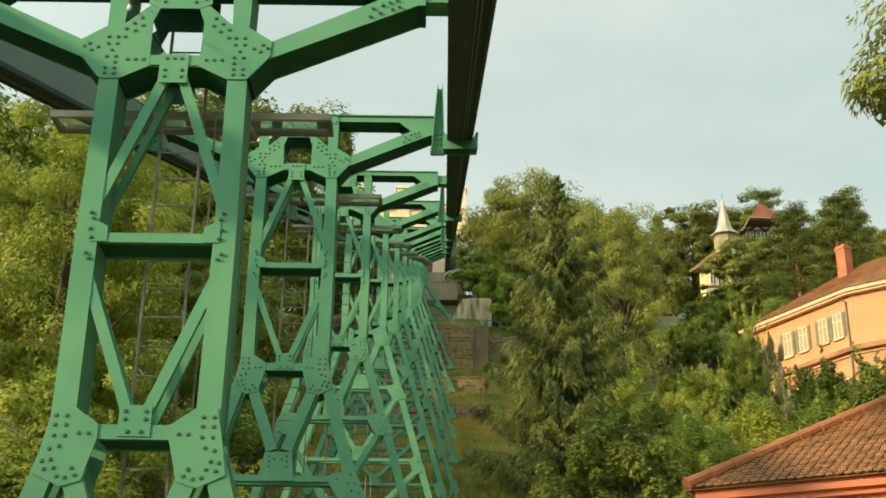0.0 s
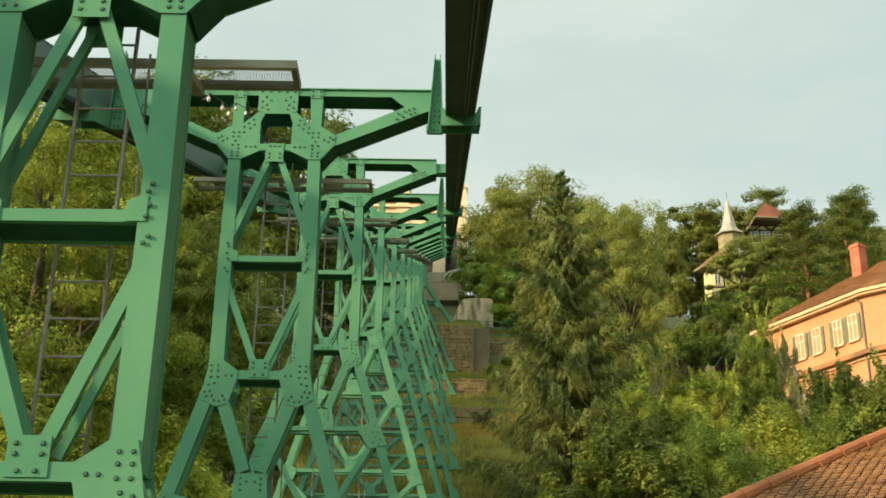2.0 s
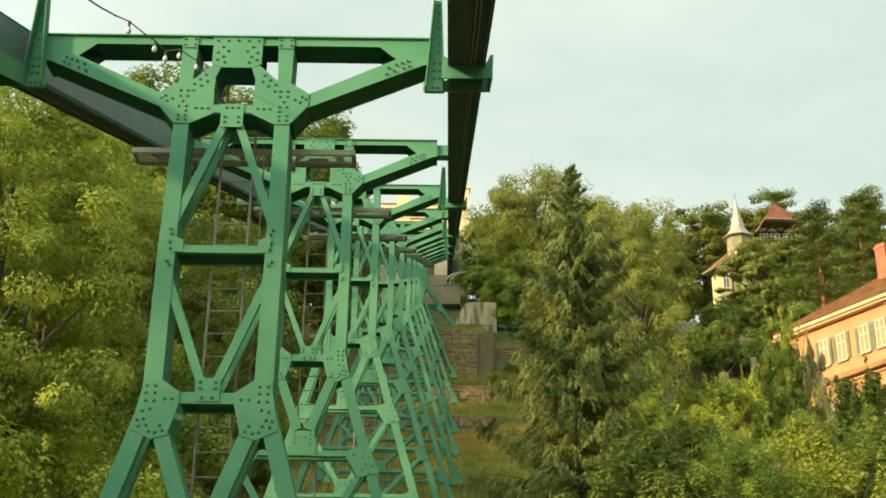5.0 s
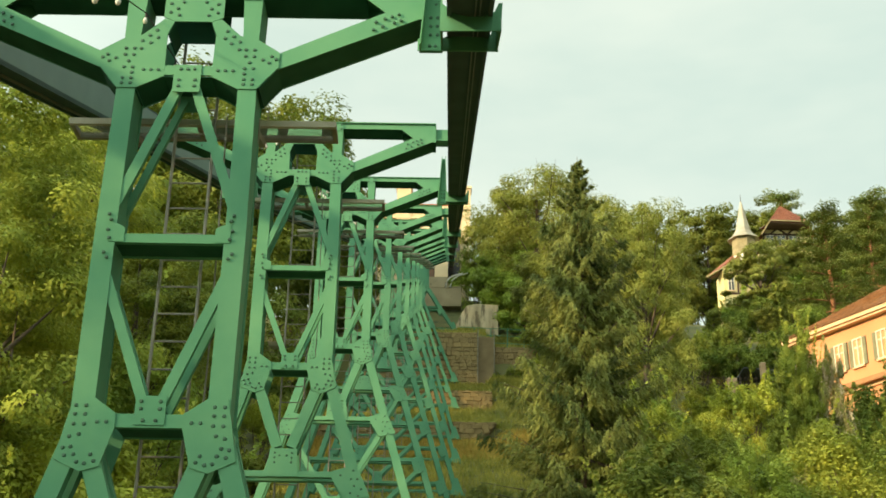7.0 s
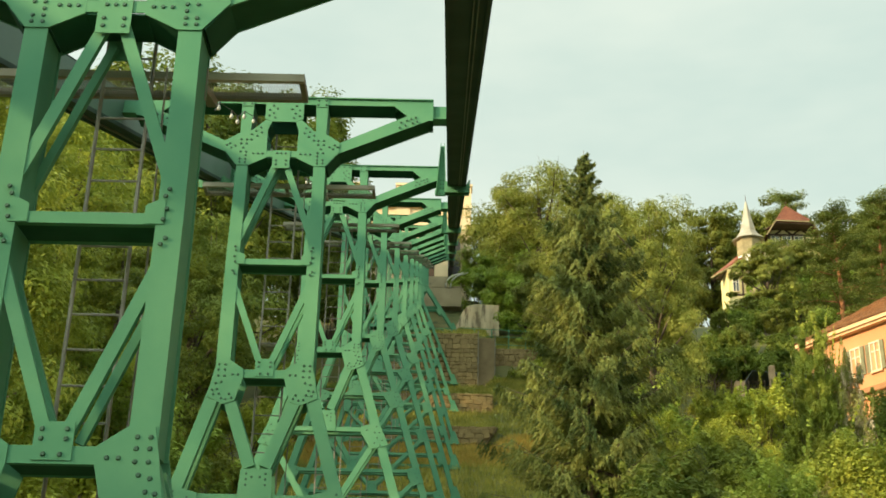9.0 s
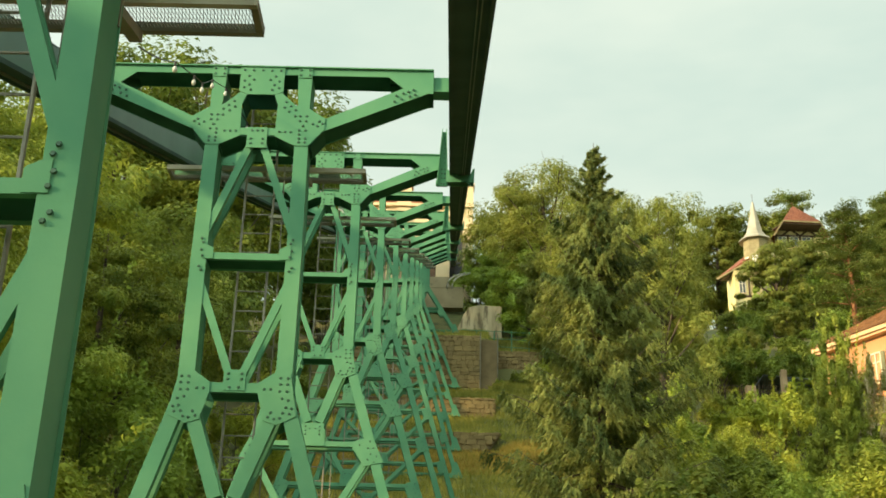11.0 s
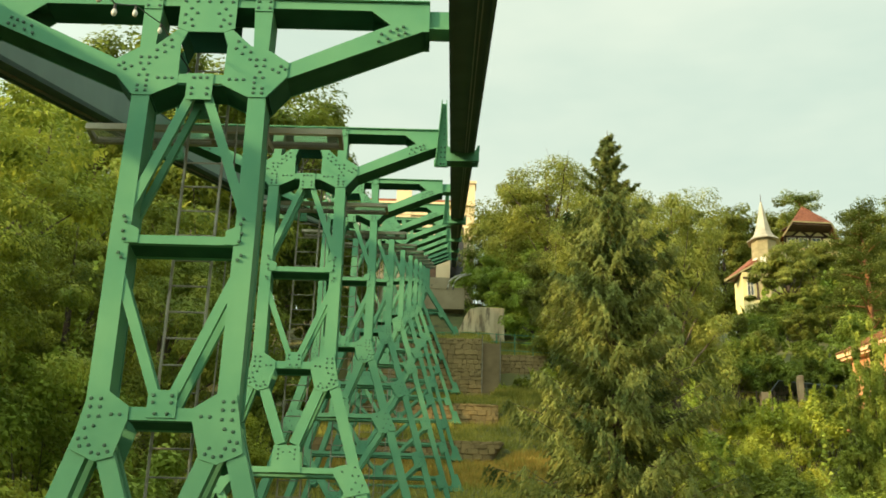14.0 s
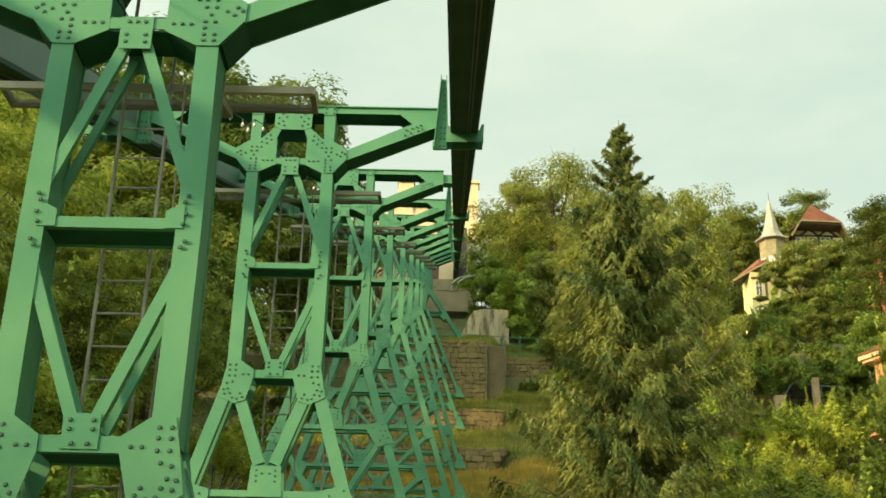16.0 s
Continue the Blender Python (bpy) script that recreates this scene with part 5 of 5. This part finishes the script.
def lower_house():
    """The salmon house beside the line, of which the hipped roof shows. x along the eave, y into the house."""
    h = thing("lower_house", "salmon plastered house with a hipped roof of old tiles", "house", at=(6.08, 10.96, 3.44), turn=-26.4)
    L, W, R = 13.0, 9.0, 2.95
    bm = bmesh.new()
    box(bm, 0.42, L - 0.4, 0.42, W - 0.4, -9.6, -0.28)
    part("wall", bm, SALMON, h)
    for i, (a, z0, z1) in enumerate(((0.10, -0.17, -0.035), (0.20, -0.26, -0.17), (0.32, -0.55, -0.26))):
        part("cornice", box(bmesh.new(), a, L - a, a, W - a, z0, z1), SALMON, h)
    for i in range(4):
        window_unit(h, 2.4 + i * 2.6, -2.9, 1.0, 1.7, 0.42, shutters=False, pane=GLASS)
    bm = bmesh.new()
    ridge0, ridge1 = (W / 2, W / 2, R), (L - W / 2, W / 2, R)
    vs = [bm.verts.new(p) for p in ((0, 0, -0.03), (L, 0, -0.03), (L, W, -0.03), (0, W, -0.03), ridge0, ridge1)]
    for q in ((0, 1, 5, 4), (1, 2, 5), (2, 3, 4, 5), (3, 0, 4), (0, 3, 2, 1)):
        bm.faces.new([vs[i] for i in q])
    roof = part("roof", bm, TILE_I, h)
    tile_slope(roof, [((0, 0, 0.0), (L, 0, 0.0)), (ridge0, ridge1)], 50, 92, TILE_I, thick=0.02, single=300, reach=3.2)
    tile_slope(roof, [((0, W, 0.0), (0, 0, 0.0)), (ridge0, (W / 2, W / 2 - 0.02, R))], 50, 62, TILE_I, thick=0.02)
    n = 15
    me = None
    for i in range(n):
        p, q = Vector((0, 0, 0.06)).lerp(Vector(ridge0), i / n), Vector((0, 0, 0.06)).lerp(Vector(ridge0), (i + 1.12) / n)
        bm = bmesh.new()
        tube(bm, [p, q + Vector((0, 0, 0.02))], [0.115, 0.085], 10)
        part("hip_tile", bm, HIP_TILE, roof)
    return h


lower_house()


def villa():
    """The half-timbered villa on the hill: a round stair turret with a spire, a hipped gable roof, a yellow wing."""
    v = thing("villa", "yellow half-timbered villa with a pale spire and red roofs", "house", at=(36.6, 138.0, 54.0))
    part("wing_wall", box(bmesh.new(), -2.95, 2.2, -2.0, 1.8, -4.0, 6.5), YELLOW, v)
    part("main_wall", box(bmesh.new(), 2.2, 8.0, -1.0, 9.0, -4.0, 10.0), YELLOW, v)

    def slab(name, corners, material, parent, drop, label=""):
        bm = bmesh.new()
        top = [bm.verts.new(p) for p in corners]
        low = [bm.verts.new((x, y, z - drop)) for x, y, z in corners]
        bm.faces.new(top)
        bm.faces.new(low[::-1])
        for i in range(len(top)):
            k = (i + 1) % len(top)
            bm.faces.new((top[i], low[i], low[k], top[k]))
        return part(name, bm, material, parent, label)

    # pent roof of the wing, its eave board and soffit
    A, B, C, D = (-4.55, -0.5, 6.1), (-1.3, -3.3, 7.3), (-1.1, 0.2, 9.2), (-3.1, 1.6, 7.75)
    wing = slab("wing_roof", [A, B, C, D], RED_TILE, v, 0.14)
    tile_slope(wing, [(A, B), (D, C)], 14, 20, RED_TILE)
    slab("wing_soffit", [(-4.4, -0.4, 5.9), (-1.3, -3.1, 7.1), (-1.2, -1.9, 7.4), (-2.8, 1.4, 6.8)], TIMBER, wing, 0.06)
    bm = bmesh.new()
    stick(bm, (-4.6, -0.55, 6.0), (-1.3, -3.35, 7.2), 0.16, 0.10)
    part("eave_board", bm, SHINGLE, wing)
    # turret and spire, eight-sided
    bm = bmesh.new()
    tube(bm, [(-0.1, -1.2, -4.0), (-0.1, -1.2, 10.7)], 1.42, 8)
    turret = part("turret", bm, SHINGLE, v, "weathered shingled turret")
    for k in range(8):
        a = math.pi * (k + 0.5) / 4
        for z0, z1 in ((7.1, 8.2),):
            bm = box(bmesh.new(), -0.30, 0.30, -0.04, 0.04, z0, z1)
            box(bm, -0.24, 0.24, -0.07, -0.03, (z0 + z1) / 2 - 0.06, (z0 + z1) / 2 + 0.06)
            bmesh.ops.transform(bm, matrix=Matrix.Translation((-0.1 + 1.34 * math.cos(a), -1.2 + 1.34 * math.sin(a), 0)) @ pose(0, 0, 0, 0, 0, math.degrees(a) + 90), verts=bm.verts[:])
            part("panel", bm, WHITE, turret)
    bm = bmesh.new()
    tube(bm, [(-0.1, -1.2, z) for z in (10.35, 10.5, 10.85, 11.5, 13.0, 15.35)], [1.92, 1.80, 1.35, 0.93, 0.58, 0.10], 8)
    spire = part("spire", bm, SLATE, v, "pale metal spire with a flared foot")
    bm = bmesh.new()
    tube(bm, [(-0.1, -1.2, 15.3), (-0.1, -1.2, 16.3)], 0.03, 5)
    part("finial", bm, TIMBER, spire)
    # main roof: steep slopes either side of a ridge, the front gable cut by a hip
    F, R = (4.78, 0.0, 15.55), (4.78, 8.0, 15.55)
    E1, E2, V1, V2 = (2.7, -3.0, 12.32), (6.95, -3.0, 12.22), (1.75, -2.2, 10.85), (7.95, -2.2, 10.75)
    W1, W2 = (1.75, 9.4, 10.85), (7.95, 9.4, 10.75)
    bm = bmesh.new()
    pts = [bm.verts.new(p) for p in (F, R, E1, E2, V1, V2, W1, W2)]
    for q in ((0, 2, 3), (0, 1, 6, 4, 2), (0, 3, 5, 7, 1), (1, 7, 6)):
        bm.faces.new([pts[i] for i in q])
    main = part("main_roof", bm, RED_TILE, v)
    tile_slope(main, [(E1, E2), ((4.77, 0, 15.55), (4.79, 0, 15.55))], 14, 22, RED_TILE)
    tile_slope(main, [(W1, V1), ((4.78, 9.4, 15.55), F)], 22, 40, RED_TILE)
    for p, q in ((E1, E2), (V1, E1), (E2, V2)):
        bm = bmesh.new()
        stick(bm, Vector(p) - Vector((0, 0.02, 0.1)), Vector(q) - Vector((0, 0.02, 0.1)), 0.16, 0.10)
        part("barge_board", bm, SHINGLE, main)
    slab("soffit", [(2.75, -2.9, 12.05), (6.9, -2.9, 11.95), (7.8, -1.05, 11.9), (1.9, -1.05, 12.0)], TIMBER, main, 0.08)
    bm = bmesh.new()
    plate(bm, [(2.2, 10.0), (8.0, 10.0), (7.7, 10.9), (6.9, 12.1), (2.75, 12.1), (2.2, 11.2)], -1.0, -0.8)
    part("upper_gable", bm, YELLOW, v)
    for p, q in (((2.2, -1.06, 11.3), (7.6, -1.06, 11.3)), ((3.0, -1.06, 11.3), (4.0, -1.06, 12.1)), ((5.0, -1.06, 11.3), (4.0, -1.06, 12.1)), ((5.0, -1.06, 11.3), (6.0, -1.06, 12.1)), ((7.0, -1.06, 11.3), (6.0, -1.06, 12.1)),
                 ((2.3, -1.06, 10.0), (2.3, -1.06, 11.6)), ((3.6, -1.06, 10.0), (3.6, -1.06, 11.3)), ((5.0, -1.06, 10.0), (5.0, -1.06, 11.3)), ((6.4, -1.06, 10.0), (6.4, -1.06, 11.3)), ((7.7, -1.06, 10.0), (7.7, -1.06, 11.0)),
                 ((2.2, -1.06, 9.9), (8.0, -1.06, 9.9))):
        bm = bmesh.new()
        stick(bm, p, q, 0.20, 0.12)
        part("timber", bm, TIMBER, v)
    for x, z, ww, hh in ((-2.15, 3.8, 0.6, 1.6), (3.0, 10.0, 0.8, 1.1), (4.3, 9.9, 0.9, 1.2), (5.7, 9.9, 0.9, 1.2), (4.0, 6.5, 0.9, 1.6), (6.2, 6.5, 0.9, 1.6)):
        window_unit(v, x, z, ww, hh, -2.06 if x < 2 else -1.06, shutters=False, pane=GLASS)
    for p, q in (((-2.9, -2.05, 3.4), (-1.2, -2.05, 3.4)), ((-2.9, -2.05, 5.8), (-1.2, -2.05, 5.8)), ((-1.4, -2.05, 3.4), (-1.4, -2.05, 7.0))):
        bm = bmesh.new()
        stick(bm, p, q, 0.20, 0.10)
        part("timber", bm, TIMBER, v)
    return v


villa()

# gate pillars, fence and garden shed beside the upper lane
pillar = thing("gate_pillar", "pale stone gate pillar standing over the shrubs", "pillar")
bm = bmesh.new()
box(bm, 21.80, 22.17, 75.8, 76.17, 25.0, 28.42)
bmesh.ops.bevel(bm, geom=bm.edges[:], offset=0.06, segments=1, affect="EDGES")
part("shaft", bm, PALE_STONE, pillar)
block = thing("wall_block", "short pale stone block of a garden wall", "wall")
bm = bmesh.new()
box(bm, 19.7, 20.3, 75.8, 76.25, 24.6, 27.38)
bmesh.ops.bevel(bm, geom=bm.edges[:], offset=0.04, segments=1, affect="EDGES")
part("stone", bm, PALE_STONE, block)
fence = thing("fence", "thin dark wire fence along the lane", "fence")
for i in range(6):
    bm = bmesh.new()
    tube(bm, [(16.5 + i * 1.0, 76.0, 25.2), (16.5 + i * 1.0, 76.0, 27.5)], 0.03, 6)
    part("fence_post", bm, TIMBER, fence)
for z in (26.6, 27.0, 27.4):
    bm = bmesh.new()
    tube(bm, [(16.4, 76.0, z), (21.7, 76.0, z)], 0.015, 5)
    part("fence_wire", bm, TIMBER, fence)
frame_roof = thing("garden_shelter", "open garden shelter with a thin grey roof edge and dark back", "shelter")
part("back_wall", box(bmesh.new(), 21.3, 24.6, 80.4, 80.6, 24.4, 28.3), TIMBER, frame_roof)
bm = bmesh.new()
plate(bm, [(21.3, 28.82), (24.7, 28.58), (24.7, 28.53), (21.3, 28.77)], 78.0, 80.6)
part("shelter_roof", bm, DULL_METAL, frame_roof)
for p, q in (((21.3, 78.05, 28.78), (20.75, 78.05, 28.0)), ((20.75, 78.05, 28.0), (20.7, 78.05, 24.6)), ((24.6, 78.05, 28.5), (24.6, 78.05, 24.8)), ((22.9, 78.05, 28.6), (22.9, 78.05, 24.6))):
    part("post", tube(bmesh.new(), [p, q], 0.025, 6), DULL_METAL, frame_roof)

# ---- long grass on the slope ----
def tussocks(count, x0, x1, y0, y1, seed, paint=BLADE):
    rng = np.random.default_rng(seed)
    x, y = rng.uniform(x0, x1, count), rng.uniform(y0, y1, count)
    base = np.array([(a, b, land(a, b)) for a, b in zip(x, y)])
    lean = rng.normal(0, 0.10, (count, 3)) * (1, 1, 0)
    tip = base + lean + np.stack([0 * x, 0 * x, rng.uniform(0.10, 0.38, count)], 1)
    side = np.stack([np.cos(x * 50), np.sin(x * 50), 0 * x], 1) * 0.022
    v = np.stack([base - side, base + side, tip + side * 0.2, tip - side * 0.2], 1).reshape(-1, 3)
    grass = bare("long_grass", v, np.arange(4 * count).reshape(-1, 4), paint)
    return tagged(grass, "tufts of long yellowing grass on the slope", "grass", kind="stuff")


tussocks(52000, -6.0, 9.0, 46.0, 82.8, 7)
tussocks(14000, -6.0, 7.5, 38.0, 46.0, 19)
tussocks(22000, 8.5, 27.0, 38.0, 84.0, 23)
tussocks(8000, 4.9, 9.2, 80.0, 85.2, 21)
tussocks(26000, -6.0, 7.5, 59.0, 66.3, 9, STRAW)
tussocks(9000, 3.0, 9.0, 85.4, 96.0, 11)
tussocks(5000, -4.0, 8.6, 83.0, 86.0, 13)
tussocks(4000, -5.5, 5.2, 74.75, 75.6, 15)
tussocks(4000, -5.5, 5.2, 66.55, 67.4, 17)

# ---- festoon of bulbs from pylon to pylon ----
for n in range(-1, 5):
    (ya, za), (yb, zb) = DATUM[n], DATUM[n + 1]
    cord = thing("light_string", "black cord with small frosted bulbs between pylons", "light string", group="light strings")
    knots = [Vector(k) for k in ((0.56, ya + 0.90, za + 4.10), (-0.26, ya + 5.02, za + 6.56), (-0.30, ya + 6.0, za + 7.01), (-0.30, ya + 6.40, za + 7.16),
                                 (-0.36, ya + 7.15, za + 7.66), (-0.42, yb - 0.04, zb + 4.95), (-0.10, yb + 0.34, zb + 4.55))]
    pts = []
    for i, (k, l) in enumerate(zip(knots, knots[1:])):
        for j in range(4):
            p = k.lerp(l, j / 4)
            p.z -= 0.006 * (l - k).length * 4 * (j / 4) * (1 - j / 4)
            pts.append(p)
    pts.append(knots[-1])
    bm = bmesh.new()
    tube(bm, pts, 0.006, 5)
    part("cord", bm, CABLE, cord)
    for i in (4, 8, 12, 16, 20, 23):
        p = pts[i]
        bm = bmesh.new()
        tube(bm, [p, p - Vector((0, 0, 0.05))], 0.011, 6)
        socket = part("socket", bm, CABLE, cord)
        bm = bmesh.new()
        tube(bm, [p - Vector((0, 0, z)) for z in (0.05, 0.065, 0.085, 0.105, 0.115)], [0.010, 0.018, 0.024, 0.018, 0.004], 8)
        part("bulb", bm, BULB, socket, smooth=True)
